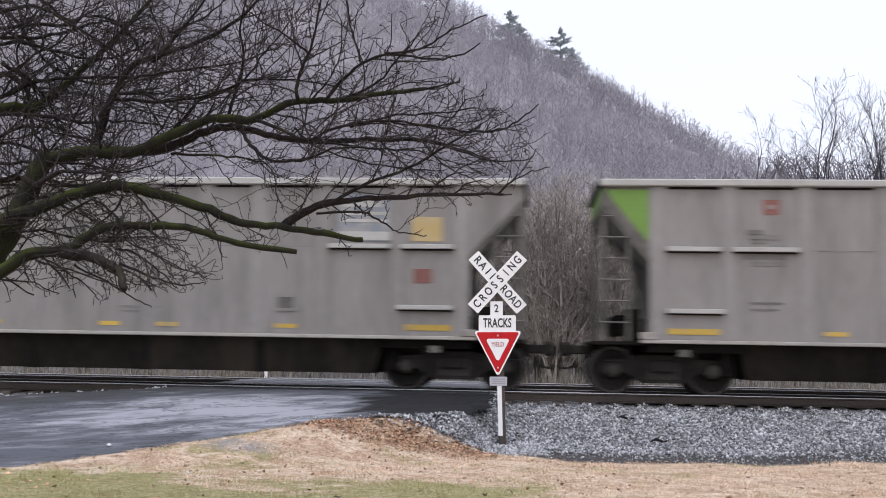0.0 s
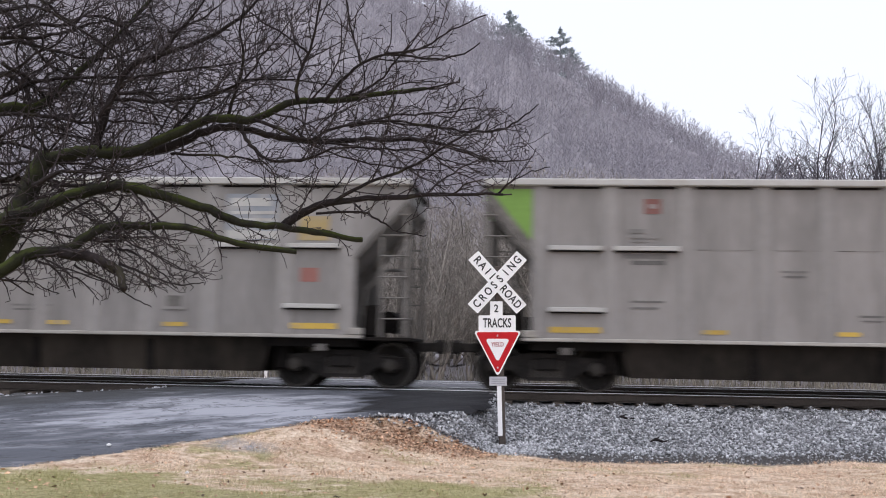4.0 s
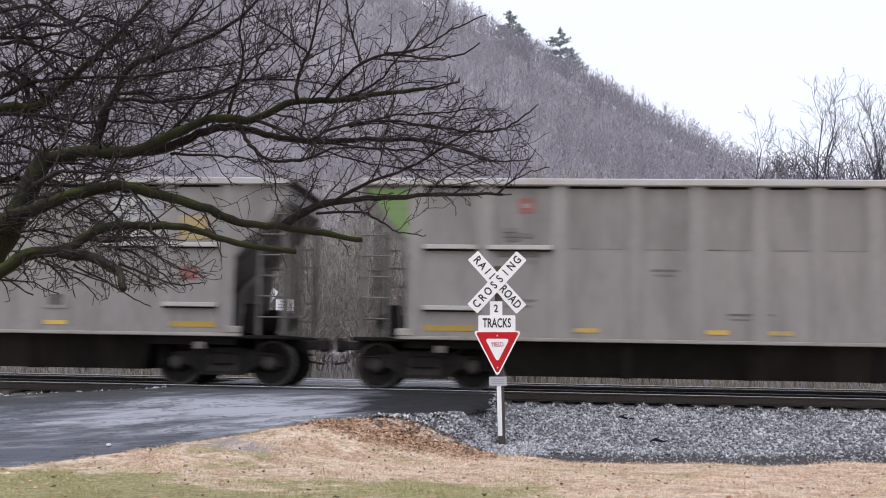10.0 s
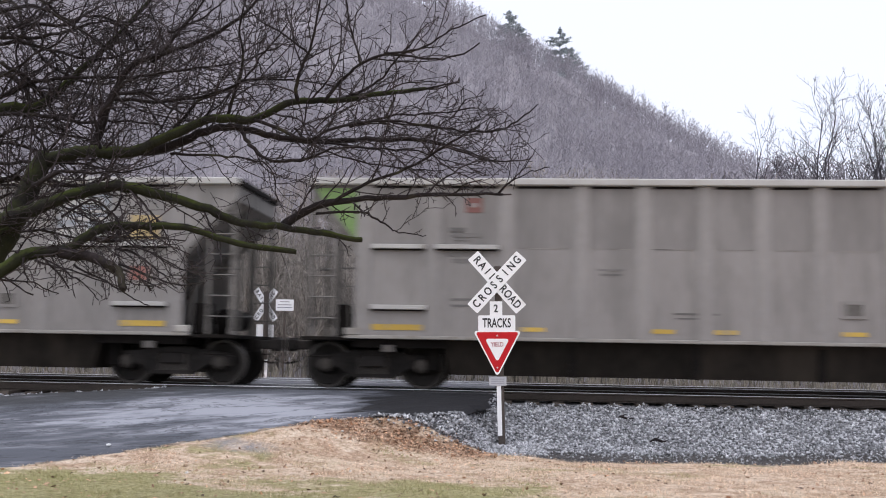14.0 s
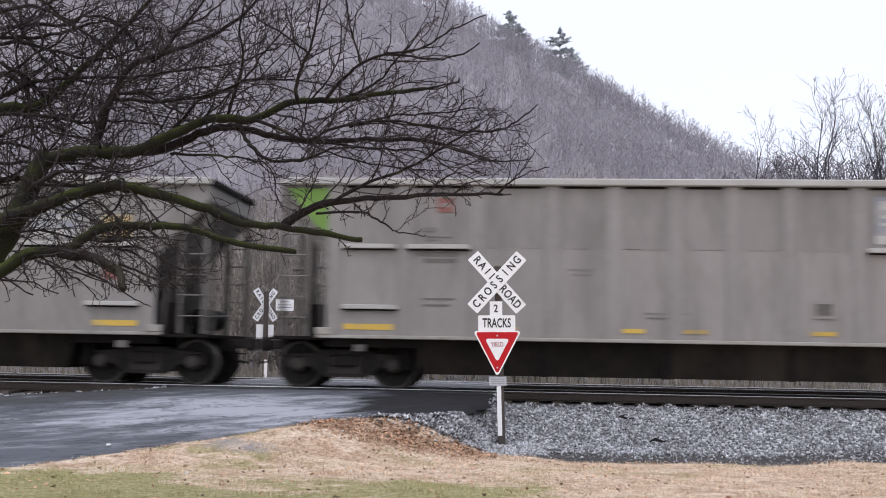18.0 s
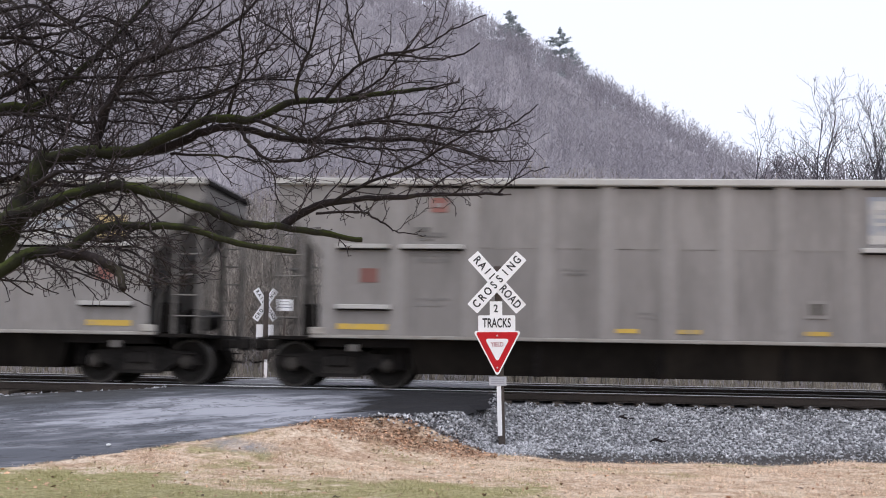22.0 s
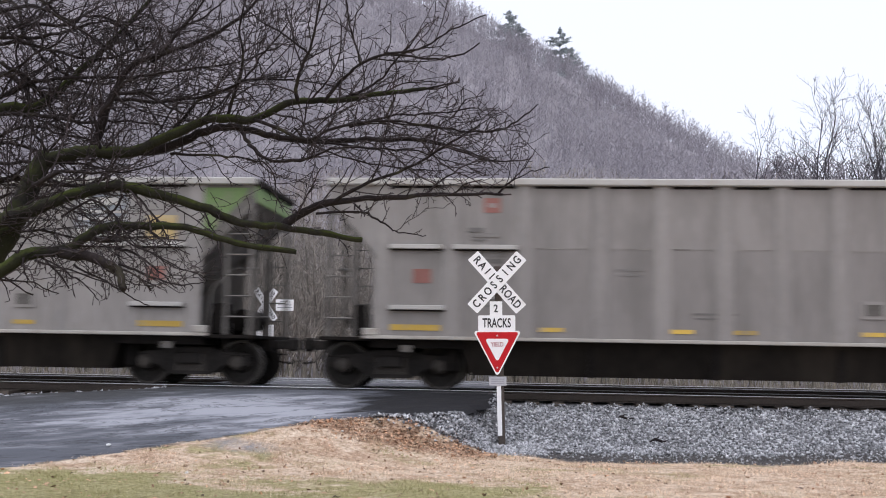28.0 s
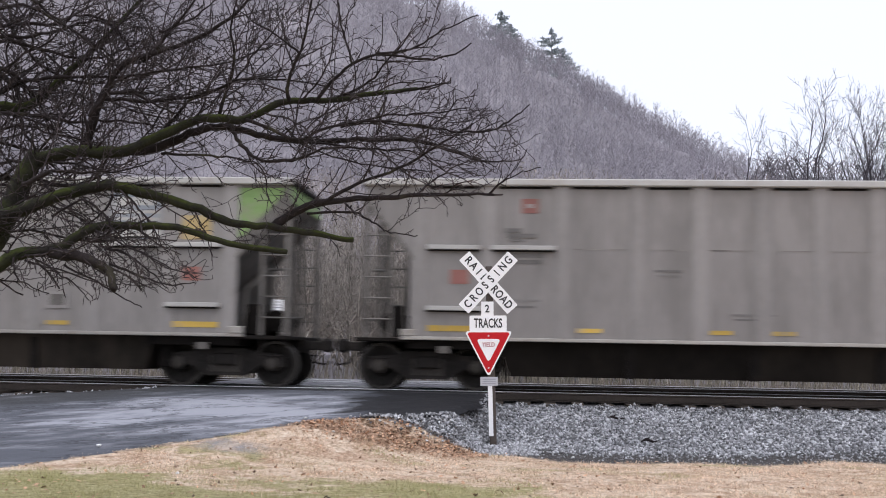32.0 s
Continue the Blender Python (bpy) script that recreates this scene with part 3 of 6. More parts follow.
def build_road():
    ys = np.concatenate([np.linspace(-30, -14, 9), np.linspace(-13.7, -1.62, 150)])
    rows = []
    for y in ys:
        rough = 0.05 * math.sin(y * 5) + 0.06 * math.sin(y * 13 + 1) + 0.05 * math.sin(y * 29 + 2)
        rows.append((np.concatenate([[road_left(y) - 0.15], np.linspace(road_left(y), road_right(y) + rough, 24), [road_right(y) + rough + 0.12]]), y))
    verts, faces = [], []
    for xs, y in rows:
        for k, x in enumerate(xs):
            sink = 0.07 if k in (0, len(xs) - 1) else 0.0
            verts.append((x, y, road_height(y) + 0.012 * float(wobble(x, y, 1.2, 3.0)) - sink))
    n = 26
    for r in range(len(rows) - 1):
        for k in range(n - 1):
            a = r * n + k
            faces.append((a, a + 1, a + n + 1, a + n))
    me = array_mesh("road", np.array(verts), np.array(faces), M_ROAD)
    me.polygons.foreach_set("use_smooth", np.ones(len(faces), bool))
    road = tagged(new("road", me), "worn grey asphalt lane with dark fresh patch at the rails", "road", kind="structure")
    for y0, y1 in ((-0.66, 0.66), (3.64, 4.96), (0.80, 3.50), (5.10, 6.4)):
        x0, x1 = (-6.9, -0.8)
        part("crossing_panel", cbox(x0, x1, y0, y1, -0.2, -0.012, c=0.01), M_PANEL, road)
    part("crossing_panel", cbox(-6.9, -0.8, -1.62, -0.80, -0.2, -0.014, c=0.01), M_PATCH, road)
    s = Shape()
    ys2 = list(np.linspace(6.4, 13.5, 10))
    vv = []
    for y in ys2:
        vv += [(float(road_left(y)), y, float(road_height(y))), (float(road_right(y)), y, float(road_height(y)))]
    s.add(vv, [(2 * i, 2 * i + 1, 2 * i + 3, 2 * i + 2) for i in range(len(ys2) - 1)])
    part("far_lane", s, M_ROAD, road)
    return road


# ---- railway tracks ----
RAIL_PROFILE = ((-0.068, -0.17), (0.068, -0.17), (0.068, -0.158), (0.012, -0.14), (0.012, -0.045), (0.036, -0.035), (0.036, -0.004), (0.030, 0.0),
                (-0.030, 0.0), (-0.036, -0.004), (-0.036, -0.035), (-0.012, -0.045), (-0.012, -0.14), (-0.068, -0.158))


def build_track(y, label):
    track = thing("railway_track", label, "track", pose(0, y, 0))
    for side in (-0.755, 0.755):
        s = Shape()
        n = len(RAIL_PROFILE)
        xs = (-500, -60, -7.2, -0.6, 60, 700)
        for x in xs:
            s.v += [(x, side + a, b) for a, b in RAIL_PROFILE]
        for j in range(len(xs) - 1):
            s.f += [(j * n + i, j * n + (i + 1) % n, (j + 1) * n + (i + 1) % n, (j + 1) * n + i) for i in range(n)]
        rail = part("rail", s, M_RAIL, track)
        # reaches down the head's sides, so the painted glint shows as a line
        part("railhead", box(-500, 700, side - 0.0375, side + 0.0375, -0.010, 0.0025), M_RAILHEAD, rail, "running surface coloured pale for its sky glint")
    tie = cbox(-0.115, 0.115, -1.3, 1.3, -0.35, -0.172, c=0.012).mesh("tie", M_TIE)
    x = -40.0
    while x < 60:
        if not -7.1 < x < -0.7:
            part("tie", tie, M_TIE, track, at=pose(x + random.uniform(-0.02, 0.02), random.uniform(-0.03, 0.03), random.uniform(-0.012, 0.004), 0, 0, random.uniform(-0.7, 0.7)))
        x += 0.52
    plate = Shape()
    x = -40.0
    while x < 60:
        if not -7.1 < x < -0.7:
            for side in (-0.755, 0.755):
                plate.box(x - 0.09, x + 0.09, side - 0.17, side + 0.17, -0.172, -0.160)
        x += 0.52
    part("tie_plates", plate, M_RAIL, track, kind="stuff")
    return track


# ---- the coal train ----
PITCH = 16.18
RIBS = (-6.30, -4.98, -3.58, -2.17, -1.00, 0.15, 1.22, 2.30, 3.58, 5.08, 6.30)
WHEEL_R = 0.457
SHORTER = 0.11


def side_plate(x0, x1, z0, z1, side, thick=0.006, out=0.0):
    """A thin plate fixed on the car's flank; side is -1 or 1."""
    y = 1.575 + out
    return box(x0, x1, *sorted((side * y, side * (y + thick))), z0, z1)


def wheelset_mesh():
    s = Shape()
    rims = []
    for side in (-1, 1):
        prof = [(0.06, 0.62), (0.16, 0.66), (0.19, 0.70), (0.36, 0.72), (0.39, 0.68), (0.485, 0.685), (0.482, 0.712), (0.460, 0.722), (0.452, 0.815), (0.40, 0.82),
                (0.375, 0.775), (0.20, 0.755), (0.17, 0.80), (0.09, 0.81)]
        first = len(s.f)
        s.lathe([(r, side * y) for r, y in prof], 20)
        rims += range(first + 7 * 20, first + 9 * 20)
    s.lathe([(0.075, -1.02), (0.085, -0.6), (0.075, 0.0), (0.085, 0.6), (0.075, 1.02)], 12)
    me = s.mesh("wheelset", M_WHEEL)
    me.materials.append(M_RIM)
    for k in rims:
        me.polygons[k].material_index = 1
    return me


def build_truck(car, x):
    truck = part("truck", cbox(-0.24, 0.24, -1.18, 1.18, 0.42, 0.66, c=0.03), M_TRUCK, car, "grimy cast steel bogie", at=pose(x, 0, 0))
    frame_line = ((-1.18, 0.40), (-1.18, 0.58), (-1.0, 0.66), (-0.62, 0.68), (-0.40, 0.76), (0.40, 0.76), (0.62, 0.68), (1.0, 0.66), (1.18, 0.58), (1.18, 0.40),
                  (0.70, 0.42), (0.42, 0.22), (-0.42, 0.22), (-0.70, 0.42))
    for side in (-1, 1):
        s = Shape().prism(frame_line, *sorted((side * 0.93, side * 1.07)))
        first = len(s.f)
        for k in (-0.24, -0.08, 0.08, 0.24):
            s.tube([(k, side * 1.06, 0.29), (k, side * 1.06, 0.61)], [0.062, 0.062], 8)
        coils = range(first, len(s.f))
        s.box(-0.40, 0.40, *sorted((side * 1.07, side * 1.12)), 0.62, 0.74)
        s.box(-0.36, 0.36, *sorted((side * 1.07, side * 1.10)), 0.22, 0.30)
        me = s.mesh("side_frame", M_TRUCK)
        me.materials.append(M_SPRING)
        for k in coils:
            me.polygons[k].material_index = 1
        part("side_frame", me, M_TRUCK, truck, "cast side frame with dusty coil springs")
        for w in (-0.935, 0.935):
            b = Shape().lathe([(0.05, side * 1.14), (0.13, side * 1.13), (0.14, side * 1.05), (0.14, side * 0.92)], 14)
            part("axle_bearing", b, M_SPRING, truck, at=pose(w, 0, WHEEL_R), smooth=True)
    sets = []
    for w in (-0.935, 0.935):
        sets.append(part("wheelset", WHEEL_MESH, M_WHEEL, truck, "dark steel wheels with worn bright treads", at=pose(w, 0, WHEEL_R)))
    return truck


def build_car(fresh, greens, paint, drawbar=0.0):
    """A coal hopper about its middle, on the rails' top. greens: the ends (-1, 1) with a green wing."""
    body, rib_m, trim = (M_BODY_NEW, M_RIB_NEW, M_TRIM_NEW) if fresh else (M_BODY, M_RIB, M_TRIM)
    label = "clean silver aluminium coal hopper with blue panel and pale ribs" if fresh else "dusty grey-beige coal hopper car with slanted open ends"
    if greens and not fresh:
        label = "dusty grey-beige coal hopper car with a green end panel"
    car = thing("hopper_car", label, "rail car", group="cars of the coal train")
    for side in (-1, 1):
        ylo, yhi = sorted((side * 1.545, side * 1.57))
        part("upper_side_sheet", box(-6.4, 6.4, ylo, yhi, 2.72, 3.95), body, car)
        ylo, yhi = sorted((side * 1.55, side * 1.582))
        part("lower_side_sheet", box(-6.4, 6.4, ylo, yhi, 1.0, 2.72), body, car)
        for x in RIBS:
            w, y0, y1 = 0.165, side * 1.584, side * 1.622
            s = Shape().add([(x - w, y0, 1.04), (x + w, y0, 1.04), (x + w * 0.55, y1, 1.04), (x - w * 0.55, y1, 1.04),
                             (x - w, y0, 3.91), (x + w, y0, 3.91), (x + w * 0.55, y1, 3.91), (x - w * 0.55, y1, 3.91)],
                            [(0, 1, 2, 3), (4, 7, 6, 5), (0, 4, 5, 1), (1, 5, 6, 2), (2, 6, 7, 3), (3, 7, 4, 0)])
            part("rib", s, rib_m, car)
        part("top_chord", cbox(-7.5, 7.5, *sorted((side * 1.54, side * 1.70)), 3.915, 4.05, c=0.02), trim, car, "pale worn top rail")
        part("side_sill", cbox(-6.62, 6.62, *sorted((side * 1.50, side * 1.68)), 0.968, 1.035, c=0.01), trim if fresh else M_SILL, car, "pale lower side rail")
        for e in (-1, 1):
            wing = [(e * 6.40, 3.92), (e * 7.46, 3.92), (e * 7.46, 3.66), (e * 6.40, 2.56)]
            wing = wing if e > 0 else wing[::-1]
            part("end_wing", Shape().prism(wing, *sorted((side * 1.545, side * 1.57))), M_WINGDIRT if e in greens and not fresh else body, car)
            if e in greens:
                leaf = [(e * 6.47, 3.86), (e * 7.36, 3.86), (e * 7.28, 3.70), (e * 6.58, 2.95), (e * 6.47, 2.88)]
                leaf = leaf if e > 0 else leaf[::-1]
                part("green_panel", Shape().prism(leaf, *sorted((side * 1.572, side * 1.578))), paint, car, "green painted end panel")
            edge = Shape().add([(e * 7.48, side * 1.5, 3.65), (e * 7.48, side * 1.60, 3.65), (e * 6.40, side * 1.60, 2.53), (e * 6.40, side * 1.5, 2.53),
                                (e * 7.48, side * 1.5, 3.55), (e * 7.48, side * 1.60, 3.55), (e * 6.40, side * 1.60, 2.43), (e * 6.40, side * 1.5, 2.43)],
                               [(0, 1, 2, 3), (4, 7, 6, 5), (0, 4, 5, 1), (1, 5, 6, 2), (2, 6, 7, 3), (3, 7, 4, 0)])
            part("slope_edge_bar", edge, M_WINGDIRT, car)
            part("corner_post", cbox(e * 7.43 - 0.045, e * 7.43 + 0.045, *sorted((side * 1.47, side * 1.57)), 1.0, 3.60), M_WINGDIRT, car)
            part("ladder_post", cbox(e * 6.95 - 0.035, e * 6.95 + 0.035, *sorted((side * 1.49, side * 1.56)), 1.0, 2.92), M_WINGDIRT, car)
            for z in (1.35, 1.75, 2.15, 2.55, 2.95, 3.35):
                inner = 6.95 if z < 2.8 else (7.0 if z < 3.2 else 7.25)
                part("rung", RUNGS[inner], M_WINGDIRT, car, at=pose(e * (7.46 + inner) / 2, side * 1.6, z))
            step_bar = Shape().tube([(e * 7.45, side * 1.55, 1.0), (e * 7.45, side * 1.55, 0.62), (e * 6.98, side * 1.55, 0.62), (e * 6.98, side * 1.55, 1.0)], [0.018] * 4, 5)
            part("stirrup_step", step_bar, M_GRIME_SHADE, car)
            part("end_block", cbox(e * 6.49 - 0.14, e * 6.49 + 0.14, *sorted((side * 1.58, side * 1.69)), 1.037, 1.17), trim if fresh else M_SILL, car)
            part("gusset_plate", cbox(e * 6.60 - 0.16, e * 6.60 + 0.16, *sorted((side * 0.75, side * 0.80)), 1.0, 1.45), M_GRIME_SHADE, car)
            part("jacking_pad", cbox(e * 5.81 - 0.11, e * 5.81 + 0.11, *sorted((side * 1.45, side * 1.56)), 0.72, 0.86), M_WINGDIRT if not fresh else trim, car)
            part("yellow_stripe", side_plate(*sorted((e * 5.16, e * 6.12)), 1.14, 1.25, side, out=0.012), M_YELLOW, car)
            for xa, xb, z0 in ((3.72, 4.93, 2.69), (5.14, 6.14, 2.69), (5.09, 6.14, 1.53)):
                ledge = cbox(*sorted((e * xa, e * xb)), *sorted((side * 1.585, side * 1.70)), z0, z0 + 0.085, c=0.008)
                cut = len(ledge.f)
                # dark strip below the ledge stands for its shadow
                ledge.box(*sorted((e * xa, e * xb)), *sorted((side * 1.585, side * 1.66)), z0 - 0.028, z0 - 0.002)
                me = ledge.mesh("ledge", trim)
                me.materials.append(M_GRIME_SHADE)
                for face in me.polygons[cut:]:
                    face.material_index = 1
                part("ledge", me, trim, car, "pale horizontal ledge with its shadow drawn below")
        # a near-black strip paints the shadow that the top rail casts below itself
        part("top_seam", side_plate(-6.4, 6.4, 3.868, 3.914, side, thick=0.004), M_GRIME_SHADE, car, "dark strip for the shadowed gap under the top rail")
        part("mid_seam", side_plate(-3.5, 3.5, 2.712, 2.732, side, thick=0.012), M_SLOPE, car)
        for xa in (-3.3, -0.9, 0.27, 2.66):
            part("yellow_stripe", side_plate(xa, xa + 0.46, 1.15, 1.23, side, out=0.012), M_YELLOW, car)
        f = side * -1
        # markings, laid out so that each flank reads the same way from outside
        part("gold_panel", side_plate(*sorted((f * 5.34, f * 5.92)), 2.84, 3.31, side), M_GOLD_NEW if fresh else M_GOLD, car, "square gold panel")
        part("red_panel", side_plate(*sorted((f * 5.39, f * 5.74)), 2.04, 2.31, side, out=0.01), M_ORANGE if fresh else M_RED, car, "square red panel")
        part("red_panel", side_plate(*sorted((f * -4.36, f * -4.05)), 3.40, 3.68, side), M_RED, car, "small square red panel")
        if side < 0:
            part("pale_mark", side_plate(*sorted((f * -4.27, f * -4.14)), 3.50, 3.58, side, out=0.008), rib_m, car)
        if 1 in greens and side < 0:
            part("red_panel", side_plate(-5.70, -5.36, 2.04, 2.31, side, out=0.01), M_RED, car, "square red panel")
        board = part("reporting_panel", side_plate(*sorted((f * 3.87, f * 4.94)), 2.84, 3.74, side), M_BLUE if fresh else M_BLUE_DULL, car, "panel with worn white marks")
        for z0, z1, xa, xb in ((3.50, 3.66, 3.96, 4.78), (3.34, 3.40, 3.96, 4.86), (3.20, 3.26, 3.96, 4.86), (2.86, 3.02, 3.88, 4.93)):
            part("white_bar", side_plate(*sorted((f * xa, f * xb)), z0, z1, side, out=0.007), M_WHITE if fresh else M_TRIM, board)
        for z0, z1, xa, xb in ((3.03, 3.11, -4.66, -4.36), (2.93, 3.01, -4.62, -4.08), (2.86, 2.90, -4.6, -4.3), (2.55, 2.64, -4.72, -3.95), (2.43, 2.51, -4.6, -3.98), (1.72, 1.76, -4.6, -4.0), (1.60, 1.64, -4.6, -4.1),
                               (2.31, 2.35, -1.85, -1.36), (2.22, 2.26, -1.80, -1.42), (1.50, 1.54, -0.45, 0.38), (1.42, 1.45, -0.40, 0.20)) if side < 0 else ():
            part("marking_bar", side_plate(*sorted((f * xa, f * xb)), z0, z1, side, out=0.009), M_INK, car)
        hatch = part("hatch_frame", side_plate(*sorted((f * 2.67, f * 3.10)), 1.47, 1.80, side, thick=0.03, out=0.008), rib_m, car, "framed dark hatch")
        part("hatch_opening", side_plate(*sorted((f * 2.74, f * 3.03)), 1.53, 1.74, side, out=0.039), M_ENDPOST, hatch)
    for e in (-1, 1):
        s = Shape()
        line = [(e * 7.44, 3.66), (e * 7.44, 3.62), (e * 4.60, 1.02), (e * 4.56, 1.06)]
        s.prism(line if e < 0 else line[::-1], -1.545, 1.545)
        part("slope_sheet", s, M_SLOPE, car, "slanted end sheet streaked with coal dust")
        part("end_sheet", cbox(e * 7.45 - 0.02, e * 7.45 + 0.02, -1.54, 1.54, 3.60, 3.92), paint if e in greens else M_SLOPE, car)
        part("end_top_chord", cbox(e * 7.48 - 0.07, e * 7.48 + 0.07, -1.54, 1.54, 3.92, 4.05, c=0.02), M_GRIME_SHADE, car)
        part("end_platform", cbox(*sorted((e * 6.3, e * 7.52)), -1.56, 1.56, 0.93, 1.0), M_GRIME_SHADE, car)
        part("draft_sill", cbox(*sorted((e * 4.5, e * 7.6)), -0.33, 0.33, 0.68, 0.93), M_GRIME_SHADE, car)
        part("body_bolster", cbox(*sorted((e * 4.7, e * 6.5)), -1.46, 1.46, 0.80, 0.99), M_GRIME_SHADE, car)
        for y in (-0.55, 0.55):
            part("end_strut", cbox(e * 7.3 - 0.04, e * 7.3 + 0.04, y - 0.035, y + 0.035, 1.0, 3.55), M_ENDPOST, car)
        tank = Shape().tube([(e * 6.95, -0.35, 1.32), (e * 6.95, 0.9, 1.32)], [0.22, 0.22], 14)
        part("brake_reservoir", tank, M_GRIME_SHADE, car, smooth=False)
        part("valve_box", cbox(e * 6.75 - 0.16, e * 6.75 + 0.16, -1.25, -0.95, 1.02, 1.62, c=0.02), M_GRIME_SHADE, car)
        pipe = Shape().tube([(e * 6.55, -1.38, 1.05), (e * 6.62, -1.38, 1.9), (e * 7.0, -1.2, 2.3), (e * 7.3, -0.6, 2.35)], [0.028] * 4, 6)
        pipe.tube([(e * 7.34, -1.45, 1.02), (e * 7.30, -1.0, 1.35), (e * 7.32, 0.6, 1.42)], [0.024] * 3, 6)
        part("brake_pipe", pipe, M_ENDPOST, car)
        part("brake_beam", cbox(e * 4.97 - 0.14, e * 4.97 + 0.14, -1.15, 1.15, 0.36, 1.0, c=0.03), M_GRIME_SHADE, car)
        k = drawbar if e < 0 else 0.0
        coupler = Shape().chamfer(*sorted((e * 7.6, e * (7.95 + k))), -0.10, 0.10, 0.74, 0.92, c=0.02)
        coupler.chamfer(*sorted((e * (7.86 + k), e * (8.10 + k))), -0.20, 0.16, 0.70, 0.98, c=0.05)
        part("coupler", coupler, M_TRUCK, car, "heavy dark knuckle coupler")
        hose = Shape().tube([(e * 7.6, -0.4, 0.72), (e * 7.8, -0.42, 0.5), (e * 8.02, -0.40, 0.45), (e * 8.09, -0.38, 0.52)], [0.022] * 4, 6)
        part("brake_hose", hose, M_GRIME_SHADE, car)
        build_truck(car, e * 6.15)
    part("hopper_floor", box(-4.6, 4.6, -1.545, 1.545, 1.03, 1.06), M_GRIME_SHADE, car)
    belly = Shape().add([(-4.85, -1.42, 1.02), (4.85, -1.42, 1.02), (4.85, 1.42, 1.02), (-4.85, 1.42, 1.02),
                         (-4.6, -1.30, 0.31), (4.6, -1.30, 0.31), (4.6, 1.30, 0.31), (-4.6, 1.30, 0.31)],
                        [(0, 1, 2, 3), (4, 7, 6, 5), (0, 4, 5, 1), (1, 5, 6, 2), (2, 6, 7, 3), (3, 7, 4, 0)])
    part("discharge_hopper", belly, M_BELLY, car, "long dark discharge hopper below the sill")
    def draw_in(ob):
        for kid in ob.children:
            if kid.location.x > 1:
                kid.location.x -= SHORTER
            elif abs(kid.location.x) < 0.1:
                for v in kid.data.vertices:
                    v.co.x -= SHORTER * min(1.0, max(0.0, v.co.x / 5))
                draw_in(kid)

    draw_in(car)
    # the leading end is a hand shorter than the other
    short_end = ("top_chord", "end_wing", "green_panel", "slope_edge_bar", "corner_post", "ladder_post", "rung", "end_sheet", "end_top_chord", "slope_sheet", "end_strut", "stirrup_step")
    for kid in car.children:
        if kid.name.split(".")[0] in short_end:
            if kid.location.x < -1:
                kid.location.x += 0.11
            elif abs(kid.location.x) < 0.2:
                for v in kid.data.vertices:
                    v.co.x += 0.11 * min(1.0, max(0.0, (-v.co.x - 6.45) / 0.4))
    for x in (-2.3, 0.0, 2.3):
        part("door_beam", cbox(x - 0.08, x + 0.08, -1.40, 1.40, 0.30, 0.96), M_GRIME_SHADE, car)
    return car


WHEEL_MESH = None
RUNGS = {}


def build_train():
    """All the cars that go by, in their order; returns them with their numbers."""
    global WHEEL_MESH
    WHEEL_MESH = wheelset_mesh()
    for inner in (6.95, 7.0, 7.25):
        reach = (7.46 - inner) / 2
        RUNGS[inner] = Shape().tube([(-reach, 0, 0), (reach, 0, 0)], [0.015, 0.015], 5).mesh("rung", M_WINGDIRT)
    kinds = {"left": build_car(False, (-1,), M_GREEN), "right": build_car(False, (1,), M_GREEN_DULL),
             "both": build_car(False, (1,), M_GREEN), "dull": build_car(False, (-1,), M_GREEN_DULL), "fresh": build_car(True, (-1,), M_GREEN, 0.43)}
    cars, used = [], set()
    for n in range(-1, 35):
        if n == 24:
            kind = "fresh"
        elif n == 22:
            kind = "both"
        elif n >= 26:
            kind = "right"
        elif n in (8, 10, 14, 16, 19, 21, 23, 25):
            kind = "dull"
        else:
            kind = "left"
        if kind in used:
            ob = copy_thing(kinds[kind], Matrix.Identity(4))
        else:
            ob = kinds[kind]
            used.add(kind)
        cars.append((n, ob))
    return cars


# ---- crossing signs ----
def lettering(text, size, x, y, z, turn, parent, material, squeeze=1.0, depth=0.003, spacing=1.0):
    """Raised letters that face the lane, turned in the sign's plane."""
    curve = bpy.data.curves.new("lettering", "FONT")
    curve.body, curve.size, curve.align_x, curve.align_y, curve.extrude, curve.offset = text, size, "CENTER", "CENTER", depth, size * 0.020
    curve.space_character = spacing
    curve.resolution_u = 3
    tmp = bpy.data.objects.new("lettering", curve)
    me = bpy.data.meshes.new_from_object(tmp)
    bpy.data.objects.remove(tmp)
    me.materials.clear()
    me.materials.append(material)
    m = Matrix.Translation((x, y, z)) @ Euler((0, radians(turn), 0)).to_matrix().to_4x4() @ Euler((radians(90), 0, 0)).to_matrix().to_4x4() @ Matrix.Diagonal((squeeze, 1, 1, 1))
    me.transform(m)
    ob = new("lettering", me)
    ob.parent = parent
    return ob


def plate_outline(points, y0, y1):
    return Shape().prism(points, y0, y1)


def rounded(points, r, n=4):
    """A closed outline with its corners rounded."""
    out = []
    k = len(points)
    for i in range(k):
        p, a, b = Vector(points[i]), Vector(points[i - 1]), Vector(points[(i + 1) % k])
        u, v = (a - p).normalized(), (b - p).normalized()
        half = u.angle(v) / 2
        d = r / math.tan(half)
        c = p + (u + v).normalized() * (r / math.sin(half))
        s, e = p + u * d - c, p + v * d - c
        for j in range(n + 1):
            w = s.lerp(e, j / n).normalized() * r + c
            out.append((w.x, w.y))
    return out


